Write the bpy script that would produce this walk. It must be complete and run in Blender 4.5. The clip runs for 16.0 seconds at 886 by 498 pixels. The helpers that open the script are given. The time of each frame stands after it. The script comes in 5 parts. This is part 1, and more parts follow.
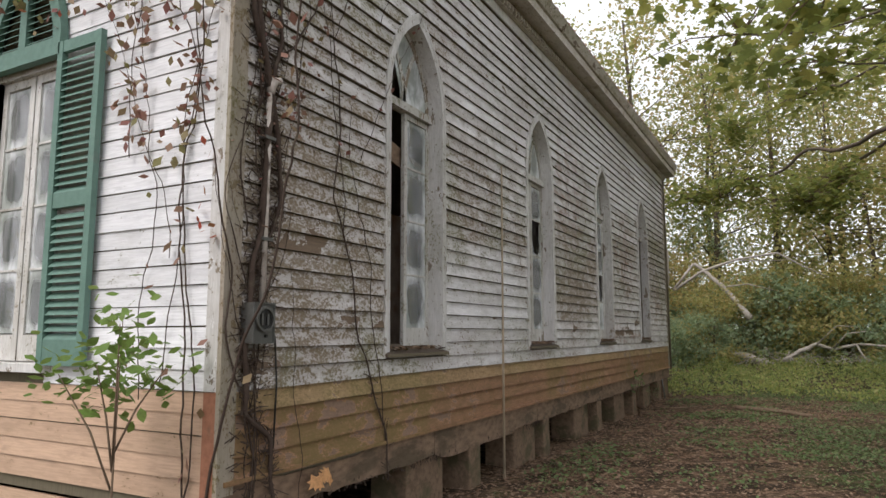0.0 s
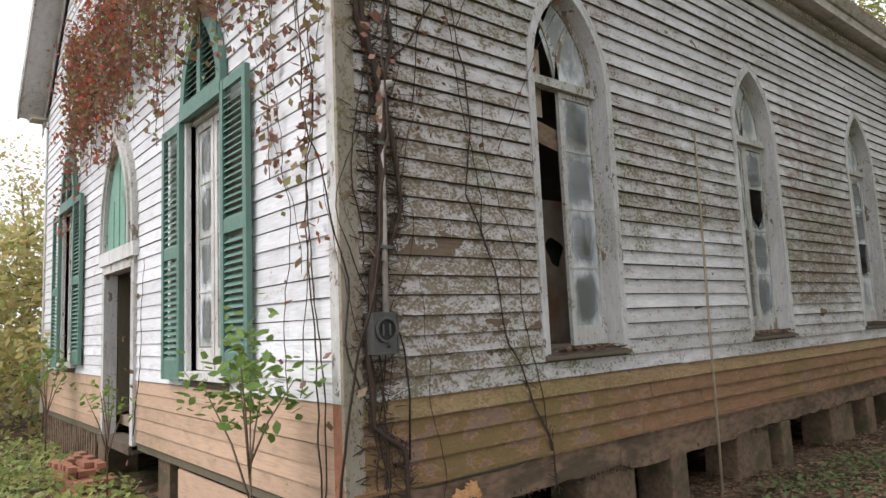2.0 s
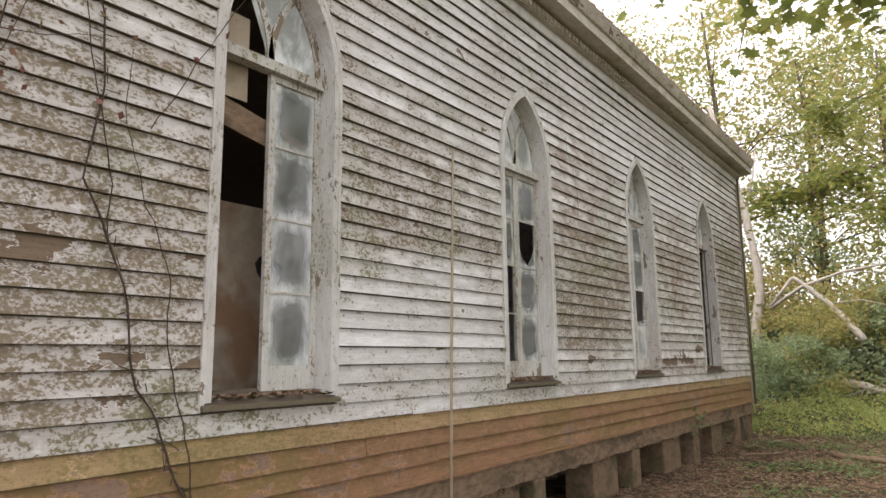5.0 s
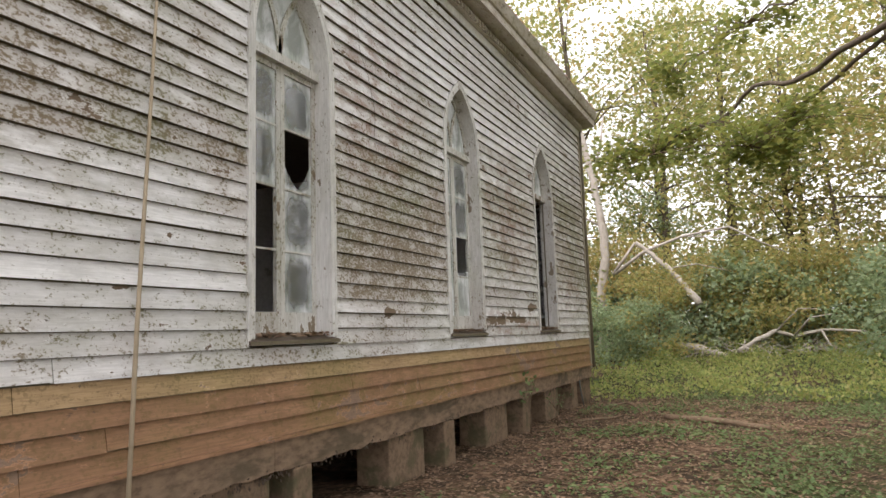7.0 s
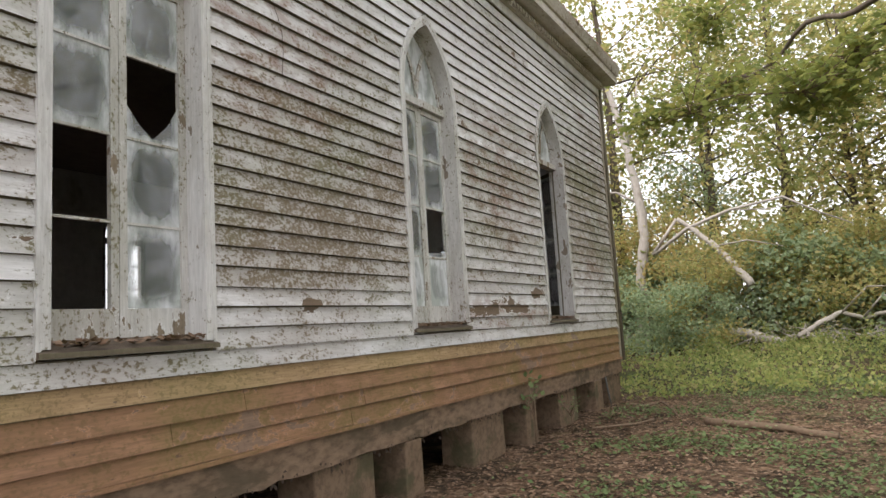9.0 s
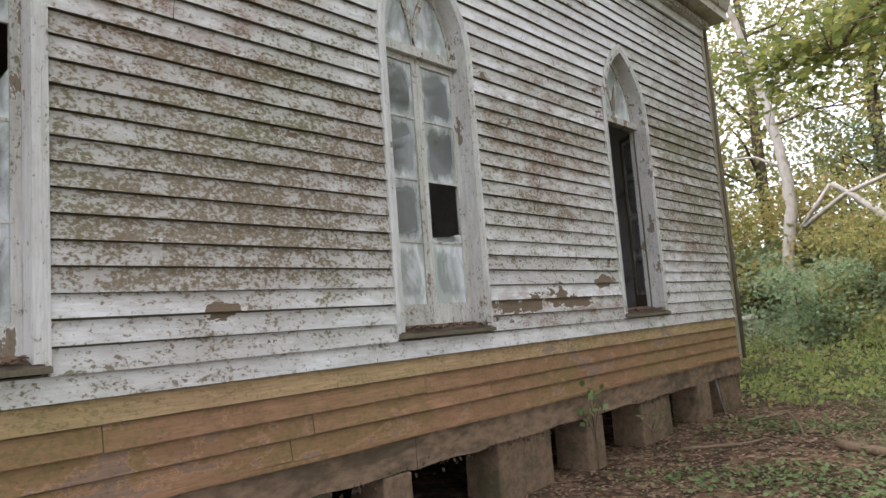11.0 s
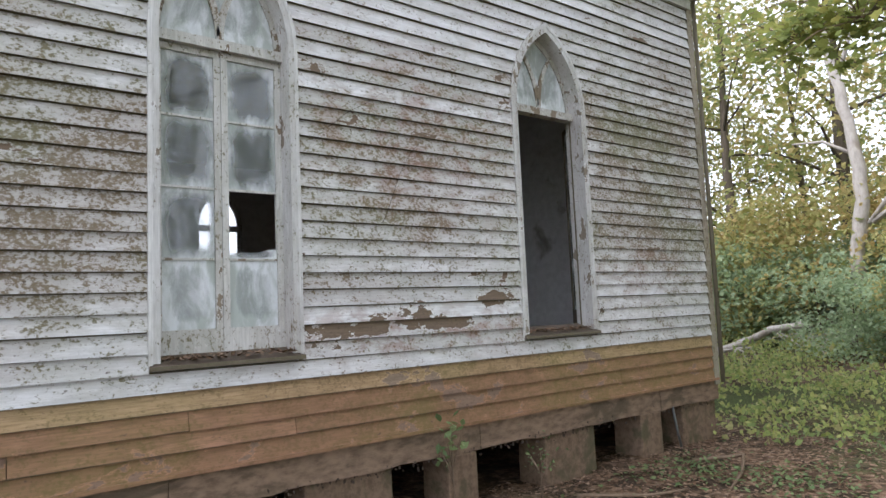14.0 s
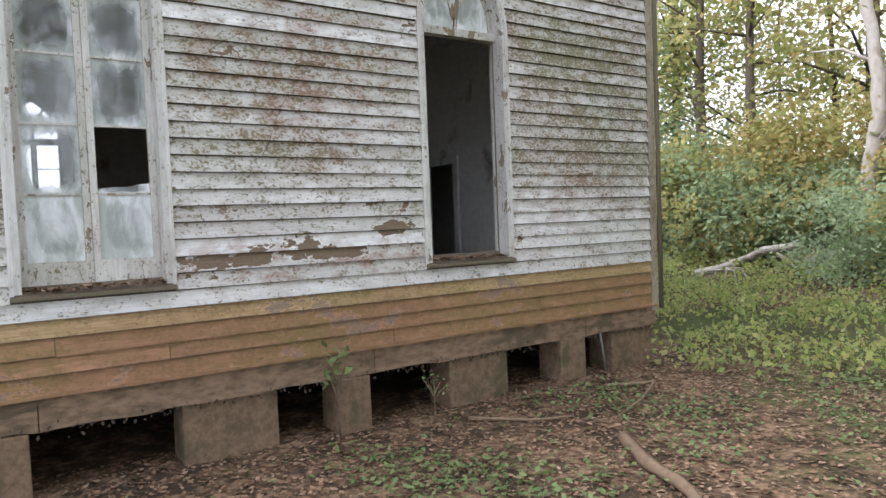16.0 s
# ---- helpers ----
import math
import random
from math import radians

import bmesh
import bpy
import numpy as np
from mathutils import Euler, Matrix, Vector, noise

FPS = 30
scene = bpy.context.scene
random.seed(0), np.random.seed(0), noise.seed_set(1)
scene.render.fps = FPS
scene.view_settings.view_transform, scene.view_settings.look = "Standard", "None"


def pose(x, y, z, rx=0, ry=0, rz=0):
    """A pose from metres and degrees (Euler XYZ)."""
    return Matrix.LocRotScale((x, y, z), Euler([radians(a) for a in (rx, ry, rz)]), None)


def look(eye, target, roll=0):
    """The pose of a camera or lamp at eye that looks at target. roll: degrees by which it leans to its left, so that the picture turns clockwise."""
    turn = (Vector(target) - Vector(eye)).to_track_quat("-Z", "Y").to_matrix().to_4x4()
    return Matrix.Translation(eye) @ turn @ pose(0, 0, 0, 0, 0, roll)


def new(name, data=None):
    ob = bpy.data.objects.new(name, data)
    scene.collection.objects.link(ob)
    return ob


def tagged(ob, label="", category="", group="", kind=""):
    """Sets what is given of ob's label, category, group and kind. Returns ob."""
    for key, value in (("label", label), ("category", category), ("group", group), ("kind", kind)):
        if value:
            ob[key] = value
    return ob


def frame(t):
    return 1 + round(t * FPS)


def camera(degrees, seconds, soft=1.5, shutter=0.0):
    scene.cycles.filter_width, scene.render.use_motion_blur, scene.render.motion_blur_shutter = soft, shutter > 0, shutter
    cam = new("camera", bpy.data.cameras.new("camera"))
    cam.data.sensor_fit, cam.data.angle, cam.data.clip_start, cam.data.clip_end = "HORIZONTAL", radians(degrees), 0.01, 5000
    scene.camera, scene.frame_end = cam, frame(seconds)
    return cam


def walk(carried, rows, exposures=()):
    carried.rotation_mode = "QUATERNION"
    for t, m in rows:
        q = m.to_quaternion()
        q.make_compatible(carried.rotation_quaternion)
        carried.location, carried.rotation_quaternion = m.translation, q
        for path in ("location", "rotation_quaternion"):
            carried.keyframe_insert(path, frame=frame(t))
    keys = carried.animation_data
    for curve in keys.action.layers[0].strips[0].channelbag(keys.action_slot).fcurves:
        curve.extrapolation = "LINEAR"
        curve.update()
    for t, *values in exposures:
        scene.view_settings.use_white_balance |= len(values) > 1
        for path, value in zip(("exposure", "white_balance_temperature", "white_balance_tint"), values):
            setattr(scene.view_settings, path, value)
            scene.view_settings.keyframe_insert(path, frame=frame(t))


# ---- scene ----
cam = camera(67.1, 16.0)
METRES, EYE, TILT, LEAN, TURN = 8.0, 1.5, 0.0, 0.0, 31.1
PATH = [
    (0, (3.456, -3.307, 1.672), (2.52, -1.556, 1.92), -0.1),
    (0.5, (3.504, -3.173, 1.654), (2.416, -1.516, 1.916), -0.7),
    (1, (3.556, -2.906, 1.682), (2.286, -1.381, 1.934), -1.2),
    (1.5, (3.69, -2.667, 1.697), (2.27, -1.28, 1.936), -1.9),
    (2, (3.926, -2.387, 1.777), (2.402, -1.112, 2.004), -2.5),
    (2.5, (3.913, -2.235, 1.833), (2.367, -0.986, 2.055), -2.3),
    (3, (3.772, -2.063, 1.826), (2.232, -0.819, 2.111), -1.6),
    (3.5, (3.749, -1.799, 1.792), (2.228, -0.548, 2.14), -1.5),
    (4, (3.828, -1.411, 1.805), (2.331, -0.136, 2.168), -1.7),
    (4.5, (3.854, -1.081, 1.799), (2.473, 0.324, 2.146), -1.3),
    (5, (3.904, -0.614, 1.764), (2.721, 0.966, 2.086), -0.6),
    (5.2, (3.914, -0.42, 1.789), (2.807, 1.213, 2.113), -0.2),
    (7.3, (3.664, 1.891, 1.47), (2.812, 3.684, 1.711), -2.1),
    (7.5, (3.631, 2.094, 1.501), (2.783, 3.89, 1.736), -2.2),
    (8, (3.633, 2.645, 1.461), (2.785, 4.442, 1.695), -2.7),
    (8.5, (3.664, 3.164, 1.456), (2.77, 4.938, 1.687), -3.3),
    (9, (3.73, 3.658, 1.484), (2.739, 5.38, 1.715), -3.5),
    (9.5, (3.8, 4.191, 1.464), (2.77, 5.891, 1.685), -3.7),
    (10, (3.874, 4.705, 1.446), (2.772, 6.36, 1.663), -4.0),
    (10.2, (3.897, 4.928, 1.468), (2.756, 6.555, 1.687), -4.3),
    (12.3, (4.376, 6.783, 1.634), (2.808, 8.008, 1.839), -3.2),
    (12.5, (4.464, 6.969, 1.656), (2.895, 8.193, 1.862), -3.2),
    (13, (4.66, 7.434, 1.681), (3.094, 8.662, 1.879), -3.2),
    (13.5, (4.886, 7.789, 1.72), (3.321, 9.021, 1.907), -2.8),
    (14, (5.173, 8.115, 1.793), (3.599, 9.335, 1.973), -2.5),
    (14.5, (5.463, 8.465, 1.804), (3.876, 9.671, 1.971), -2.0),
    (15, (5.684, 8.804, 1.848), (4.085, 9.999, 1.981), -1.9),
    (15.5, (5.974, 9.089, 1.871), (4.338, 10.237, 1.932), -2.2),
    (16, (6.119, 9.389, 1.936), (4.445, 10.48, 1.852), -2.2),
]
EXPOSURES = [(0, 0.28, 6350, 14), (2, 0.48, 6200, 13), (3, 0.62, 6200, 13), (4, 0.58, 6250, 13), (5, 1.0, 6650, 15), (9, 1.0, 6400, 14), (12.5, 1.2, 5850, 14), (15, 1.25, 5750, 14), (16, 1.42, 5850, 14)]
walk(cam, [(t, look(eye, target, roll)) for t, eye, target, roll in PATH], EXPOSURES)

# ---- light ----
world = bpy.data.worlds.new("overcast_sky")
scene.world = world
world.use_nodes = True
wn, wl = world.node_tree.nodes, world.node_tree.links
wbg = wn["Background"]
sky = wn.new("ShaderNodeTexSky")
sky.sky_type, sky.sun_disc = "NISHITA", False
sky.sun_elevation, sky.sun_rotation = radians(50), radians(191)
sky.dust_density, sky.air_density = 4.0, 1.0
wmix = wn.new("ShaderNodeMixRGB")
wmix.inputs[0].default_value = 0.82
wmix.inputs[2].default_value = (10.5, 10.6, 10.6, 1)
wl.new(sky.outputs[0], wmix.inputs[1])
wl.new(wmix.outputs[0], wbg.inputs[0])
wbg.inputs[1].default_value = 0.11
sun = new("sun", bpy.data.lights.new("sun", "SUN"))
sun.data.energy, sun.data.angle, sun.data.color = 1.6, radians(25), (1.0, 0.95, 0.88)
sun.matrix_world = look((-4, -20, 25), (0, 0, 0))


# ---- materials ----
class Nodes:
    """Short hand for building a node material."""

    def __init__(self, name):
        self.mat = bpy.data.materials.new(name)
        self.mat.use_nodes = True
        self.nt = self.mat.node_tree
        self.nt.nodes.clear()
        self.out = self.add("ShaderNodeOutputMaterial")

    def add(self, kind, **props):
        n = self.nt.nodes.new(kind)
        for k, v in props.items():
            n[k] = v
        return n

    def put(self, socket, v):
        if isinstance(v, bpy.types.NodeSocket):
            self.nt.links.new(v, socket)
        elif isinstance(v, tuple) and len(v) == 3 and socket.type == "RGBA":
            socket.default_value = (*v, 1)
        else:
            socket.default_value = v

    def position(self, sx=1.0, sy=1.0, sz=1.0, space="Position"):
        if space == "Position":
            src = self.add("ShaderNodeNewGeometry").outputs["Position"]
        else:
            src = self.add("ShaderNodeTexCoord").outputs[space]
        m = self.add("ShaderNodeVectorMath")
        m.operation = "MULTIPLY"
        self.put(m.inputs[0], src)
        m.inputs[1].default_value = (sx, sy, sz)
        return m.outputs[0]

    def noise(self, vec, scale, detail=4.0, rough=0.55, distort=0.0):
        n = self.add("ShaderNodeTexNoise")
        self.put(n.inputs["Vector"], vec)
        n.inputs["Scale"].default_value, n.inputs["Detail"].default_value = scale, detail
        n.inputs["Roughness"].default_value, n.inputs["Distortion"].default_value = rough, distort
        return n.outputs["Fac"]

    def ramp(self, fac, lo, hi, a=0.0, b=1.0):
        n = self.add("ShaderNodeMapRange")
        n.interpolation_type = "SMOOTHSTEP"
        self.put(n.inputs["Value"], fac)
        for key, v in (("From Min", lo), ("From Max", hi), ("To Min", a), ("To Max", b)):
            n.inputs[key].default_value = v
        return n.outputs["Result"]

    def math(self, op, a, b=0.0, clamp=False):
        n = self.add("ShaderNodeMath")
        n.operation, n.use_clamp = op, clamp
        self.put(n.inputs[0], a)
        self.put(n.inputs[1], b)
        return n.outputs[0]

    def mix(self, fac, a, b, mode="MIX"):
        n = self.add("ShaderNodeMixRGB")
        n.blend_type = mode
        self.put(n.inputs[0], fac)
        self.put(n.inputs[1], a)
        self.put(n.inputs[2], b)
        return n.outputs[0]

    def blob(self, pos, centre, size, soft=0.5):
        """A stain: 1 inside an ellipsoid about centre, fading to 0 outside."""
        v = self.add("ShaderNodeVectorMath")
        v.operation = "SUBTRACT"
        self.put(v.inputs[0], pos)
        v.inputs[1].default_value = centre
        d = self.add("ShaderNodeVectorMath")
        d.operation = "DIVIDE"
        self.put(d.inputs[0], v.outputs[0])
        d.inputs[1].default_value = size
        ln = self.add("ShaderNodeVectorMath")
        ln.operation = "LENGTH"
        self.put(ln.inputs[0], d.outputs[0])
        return self.ramp(ln.outputs["Value"], 1.0 - soft, 1.0 + soft, 1.0, 0.0)

    def island(self):
        return self.add("ShaderNodeNewGeometry").outputs["Random Per Island"]

    def rand(self):
        return self.add("ShaderNodeObjectInfo").outputs["Random"]

    def bsdf(self, colour, rough=0.7, bump=None, depth=0.004, metal=0.0, spec=0.3):
        b = self.add("ShaderNodeBsdfPrincipled")
        self.put(b.inputs["Base Color"], colour)
        self.put(b.inputs["Roughness"], rough)
        b.inputs["Metallic"].default_value = metal
        b.inputs["Specular IOR Level"].default_value = spec
        if bump is not None:
            n = self.add("ShaderNodeBump")
            n.inputs["Strength"].default_value, n.inputs["Distance"].default_value = 0.7, depth
            self.put(n.inputs["Height"], bump)
            self.put(b.inputs["Normal"], n.outputs[0])
        self.put(self.out.inputs[0], b.outputs[0])
        return b


def painted_siding(name, paint, wood, dirt_amount, peel_amount, axis, stains=(), clean=(), reds=(), bares=(), mould_most=1.0, grainy=0.3):
    """Old paint on lapped boards: a thin film of dirt, mould in fine specks, flakes gone down to bare wood.
    axis: the direction in which the boards run ('x', 'y' or 'z')."""
    k = Nodes(name)
    pos = k.position()
    ax = "xyz".index(axis)
    along = [1.0, 1.0, 1.0]
    along[ax] = 0.5
    grain = [1.0, 1.0, 1.0]
    grain[ax] = 0.06
    big = k.noise(k.position(*along), 1.1, 5, 0.62, 0.3)
    mid = k.noise(k.position(*along), 6.5, 6, 0.7, 0.3)
    fine = k.noise(k.position(*grain), 75.0, 4, 0.6)
    speck = k.noise(k.position(along[0] ** 0.5, along[1] ** 0.5, along[2] ** 0.5), 42.0, 5, 0.72)
    dirt = k.math("ADD", k.math("MULTIPLY", big, 0.9), k.math("MULTIPLY", mid, 0.75))
    for centre, size, amount in stains:
        dirt = k.math("ADD", dirt, k.math("MULTIPLY", k.math("MULTIPLY", k.blob(pos, centre, size, 0.9), k.ramp(mid, 0.3, 0.62, 0.3, 1.1)), amount))
    for centre, size, amount in clean:
        dirt = k.math("SUBTRACT", dirt, k.math("MULTIPLY", k.blob(pos, centre, size, 0.9), amount * 0.6))
    dirt = k.math("ADD", dirt, k.math("MULTIPLY", k.math("SUBTRACT", k.rand(), 0.5), 0.22))
    film = k.ramp(dirt, 0.6 - dirt_amount, 1.3 - dirt_amount, 0.0, 1.0)
    cluster = k.noise(k.position(*along), 15.0, 4, 0.6)
    mould = k.ramp(k.math("ADD", k.math("MULTIPLY", k.math("SUBTRACT", cluster, 0.5), 0.55), k.math("ADD", speck, k.math("MULTIPLY", k.math("SUBTRACT", dirt, 0.95 - dirt_amount), 0.3))), 0.56, 0.68)
    hue = k.noise(pos, 0.7, 3)
    grime = k.mix(k.ramp(hue, 0.42, 0.58), (0.25, 0.165, 0.075), (0.21, 0.185, 0.055))
    tone = k.mix(k.math("MULTIPLY", k.rand(), 0.6), paint, tuple(c * 0.7 for c in paint))
    col = k.mix(k.ramp(fine, 0.36, 0.66, 0.0, grainy), tone, tuple(c * 0.42 for c in paint))
    col = k.mix(k.ramp(k.noise(k.position(*[c * 0.5 if c < 1 else c for c in along]), 11.0, 5, 0.65), 0.5, 0.68, 0.0, 0.45), col, tuple(c * 0.55 for c in paint))
    col = k.mix(k.math("MULTIPLY", film, 0.72), col, k.mix(0.6, grime, tuple(c * 0.5 for c in paint)))
    col = k.mix(k.math("MULTIPLY", mould, k.ramp(speck, 0.35, 0.6, 0.45 * mould_most, 0.85 * mould_most)), col, k.mix(0.55, grime, (0.05, 0.042, 0.02)))
    for centre, size, amount in reds:
        col = k.mix(k.math("MULTIPLY", k.math("MULTIPLY", k.blob(pos, centre, size, 0.7), k.ramp(mid, 0.46, 0.6)), amount * 0.55), col, (0.24, 0.11, 0.08))
    peel_src = k.math("ADD", k.noise(k.position(*[c * 1.3 for c in along]), 4.2, 6, 0.66, 0.2), k.math("MULTIPLY", k.math("SUBTRACT", k.rand(), 0.5), 0.14))
    for centre, size, amount in bares:
        peel_src = k.math("ADD", peel_src, k.math("MULTIPLY", k.blob(pos, centre, size, 0.6), amount))
    peel = k.ramp(peel_src, 0.69 - peel_amount, 0.7 - peel_amount)
    rim = k.math("SUBTRACT", k.ramp(peel_src, 0.665 - peel_amount, 0.69 - peel_amount), peel, True)
    bare = k.mix(fine, wood, tuple(c * 0.45 for c in wood))
    bare = k.mix(k.ramp(speck, 0.5, 0.7, 0.0, 0.6), bare, (0.09, 0.065, 0.045))
    col = k.mix(k.math("MULTIPLY", rim, 0.5), col, tuple(min(0.8, c * 1.25) for c in paint))
    col = k.mix(peel, col, bare)
    chip = k.ramp(k.noise(k.position(*along), 24.0, 4, 0.7), 0.7 - 0.12 * dirt_amount, 0.72 - 0.12 * dirt_amount)
    col = k.mix(k.math("MULTIPLY", chip, 0.8), col, tuple(c * 0.4 for c in wood))
    height = k.math("SUBTRACT", k.math("ADD", k.math("MULTIPLY", fine, 0.5), k.math("MULTIPLY", speck, 0.3)), k.math("MULTIPLY", k.math("ADD", peel, chip), 0.6))
    k.bsdf(col, k.math("ADD", 0.5, k.math("MULTIPLY", film, 0.35)), height, 0.004, spec=0.25)
    return k.mat


def plain(name, colour, rough=0.7, vary=0.35, scale=12.0, depth=0.003, metal=0.0, dirt=(0.12, 0.1, 0.07), dirt_at=0.58, stretch=(1, 1, 1), spec=0.3):
    """A surface of one colour with grain, blotches and some dirt."""
    k = Nodes(name)
    p = k.position(*stretch)
    a, b = k.noise(p, scale, 6, 0.65), k.noise(p, scale * 0.17, 4, 0.6, 0.4)
    col = k.mix(k.ramp(a, 0.35, 0.7, 0.0, vary), colour, tuple(c * 0.5 for c in colour))
    col = k.mix(k.ramp(b, dirt_at, dirt_at + 0.16, 0.0, 0.75), col, dirt)
    k.bsdf(col, k.math("ADD", rough - 0.1, k.math("MULTIPLY", a, 0.2)), a, depth, metal, spec)
    return k.mat


def leafage(name, colours, through_light=0.4, rough=0.55):
    """Leaves: one colour out of several for each leaf, half of the light let through."""
    k = Nodes(name)
    r = k.add("ShaderNodeValToRGB")
    r.color_ramp.interpolation = "LINEAR"
    els = r.color_ramp.elements
    while len(els) < len(colours):
        els.new(0.5)
    for i, c in enumerate(colours):
        els[i].position, els[i].color = i / (len(colours) - 1), (*c, 1)
    shift = k.math("ADD", k.math("MULTIPLY", k.island(), 0.75), k.math("MULTIPLY", k.rand(), 0.25))
    k.put(r.inputs[0], shift)
    col = k.mix(k.ramp(k.noise(k.position(), 30.0, 3), 0.4, 0.7, 0.0, 0.3), r.outputs[0], (0.06, 0.045, 0.02))
    b = k.bsdf(col, rough, spec=0.25)
    t = k.add("ShaderNodeBsdfTranslucent")
    k.put(t.inputs[0], k.mix(0.35, col, (0.28, 0.28, 0.12), "ADD"))
    m = k.add("ShaderNodeMixShader")
    m.inputs[0].default_value = through_light
    k.put(m.inputs[1], b.outputs[0])
    k.put(m.inputs[2], t.outputs[0])
    k.put(k.out.inputs[0], m.outputs[0])
    return k.mat


def dirty_glass(name, fog, veil=0.06):
    """Window glass with a film of dirt that is thickest round the edges of the pane."""
    k = Nodes(name)
    gen = k.position(1, 1, 1, "Generated")
    sep = k.add("ShaderNodeSeparateXYZ")
    k.put(sep.inputs[0], gen)
    ex = k.math("ABSOLUTE", k.math("SUBTRACT", sep.outputs[0], 0.5))
    ez = k.math("ABSOLUTE", k.math("SUBTRACT", sep.outputs[2], 0.5))
    n = k.noise(k.position(1, 1, 0.5), 5.0, 5, 0.65, 0.5)
    wob = k.math("MULTIPLY", k.math("SUBTRACT", k.noise(k.position(1, 1, 0.35), 9.0, 4, 0.6, 0.6), 0.5), 0.32)
    square = k.math("ADD", k.math("POWER", ex, 4.0), k.math("POWER", ez, 4.0))
    edge = k.ramp(k.math("ADD", k.math("POWER", square, 0.25), wob), 0.3, 0.53)
    n2 = k.noise(k.position(), 60.0, 4, 0.7)
    film = k.math("ADD", k.math("ADD", k.math("MULTIPLY", edge, 0.95), veil), k.ramp(n, 0.45, 0.8, 0.0, 0.25))
    film = k.math("MULTIPLY", k.math("ADD", film, k.math("MULTIPLY", n2, 0.2)), fog, True)
    g = k.add("ShaderNodeBsdfGlass")
    g.inputs["Roughness"].default_value, g.inputs["IOR"].default_value = 0.02, 1.45
    g.inputs["Color"].default_value = (0.9, 0.9, 0.9, 1)
    d = k.add("ShaderNodeBsdfDiffuse")
    k.put(d.inputs[0], k.mix(k.ramp(n, 0.4, 0.62), (0.42, 0.45, 0.42), (0.68, 0.7, 0.71)))
    m = k.add("ShaderNodeMixShader")
    k.put(m.inputs[0], film)
    k.put(m.inputs[1], g.outputs[0])
    k.put(m.inputs[2], d.outputs[0])
    k.put(k.out.inputs[0], m.outputs[0])
    return k.mat


SIDE_STAINS = (
    ((0, 0.7, 3.0), (1, 1.5, 2.6), 0.26), ((0, 0.1, 1.6), (1, 0.6, 1.6), 0.35), ((0, 4.0, 3.3), (1, 1.2, 0.75), 0.45), ((0, 1.2, 2.0), (1, 1.4, 0.9), 0.3),
    ((0, 8.2, 2.9), (1, 1.9, 0.8), 0.36), ((0, 8.0, 2.2), (1, 1.6, 0.35), 0.25), ((0, 11.9, 3.0), (1, 1.2, 0.8), 0.22), ((0, 15.6, 3.3), (1, 1.3, 1.2), 0.42),
    ((0, 15.0, 4.3), (1, 1.8, 0.6), 0.2), ((0, 1.2, 5.2), (1, 1.6, 0.8), 0.2),
)
SIDE_CLEAN = (((0, 4.2, 2.0), (1, 1.3, 0.75), 0.4), ((0, 7.8, 1.6), (1, 2.2, 0.3), 0.12), ((0, 11.6, 1.7), (1, 2.4, 0.5), 0.08), ((0, 10, 5.2), (1, 9.0, 1.3), 0.3))
SIDE_REDS = (((0, 7.6, 4.2), (1, 1.0, 0.9), 0.7), ((0, 11.7, 3.5), (1, 1.3, 0.8), 0.65), ((0, 12.6, 1.6), (1, 0.6, 0.2), 0.7), ((0, 11.4, 1.62), (1, 0.9, 0.2), 0.9), ((0, 15.3, 2.2), (1, 1.0, 0.3), 0.5))
SIDE_BARES = (((0, 11.5, 1.69), (1, 0.95, 0.1), 0.24), ((0, 12.8, 1.87), (1, 0.35, 0.1), 0.22), ((0, 10.75, 2.3), (1, 0.25, 0.12), 0.18), ((0, 11.7, 1.85), (1, 0.5, 0.08), 0.18),
              ((0, 7.9, 1.74), (1, 0.22, 0.07), 0.2), ((0, 14.6, 1.7), (1, 0.4, 0.12), 0.16), ((0, 0.75, 2.45), (1, 0.35, 0.25), 0.17), ((0, 1.6, 1.75), (1, 0.4, 0.2), 0.17), ((0, 0.3, 1.3), (1, 0.3, 0.5), 0.14))
M_SIDE = painted_siding("mildewed_white_paint", (0.81, 0.8, 0.8), (0.22, 0.16, 0.11), 0.23, 0.015, "y", SIDE_STAINS, SIDE_CLEAN, SIDE_REDS, SIDE_BARES)
TAN_BARES = (((0, 11.8, 1.2), (1, 0.45, 0.13), 0.2), ((0, 12.4, 0.95), (1, 0.4, 0.12), 0.14), ((0, 14.2, 1.15), (1, 0.5, 0.12), 0.14), ((0, 7.3, 0.8), (1, 0.5, 0.1), 0.12))
M_SIDE_TAN = painted_siding("peeling_tan_paint", (0.4, 0.215, 0.13), (0.3, 0.2, 0.14), 0.32, 0.08, "y", (((0, 0.2, 0.9), (1, 2.2, 1.2), 0.4), ((0, 12.5, 0.95), (1, 2.5, 0.4), 0.25)), bares=TAN_BARES, mould_most=0.6, grainy=0.75)
M_SIDE_OCHRE = painted_siding("peeling_ochre_paint", (0.54, 0.37, 0.21), (0.34, 0.25, 0.18), 0.3, 0.08, "y", (((0, 0.2, 1.2), (1, 2.2, 0.8), 0.4), ((0, 12.5, 1.2), (1, 2.5, 0.3), 0.25)), bares=TAN_BARES, mould_most=0.6, grainy=0.65)
M_FRONT = painted_siding("white_front_paint", (0.82, 0.82, 0.83), (0.34, 0.27, 0.2), -0.2, -0.05, "x")
M_FRONT_TAN = painted_siding("tan_front_paint", (0.58, 0.4, 0.28), (0.4, 0.29, 0.19), -0.12, 0.0, "x")
M_TRIM = painted_siding("weathered_trim_paint", (0.72, 0.71, 0.69), (0.3, 0.25, 0.19), 0.03, 0.06, "z")
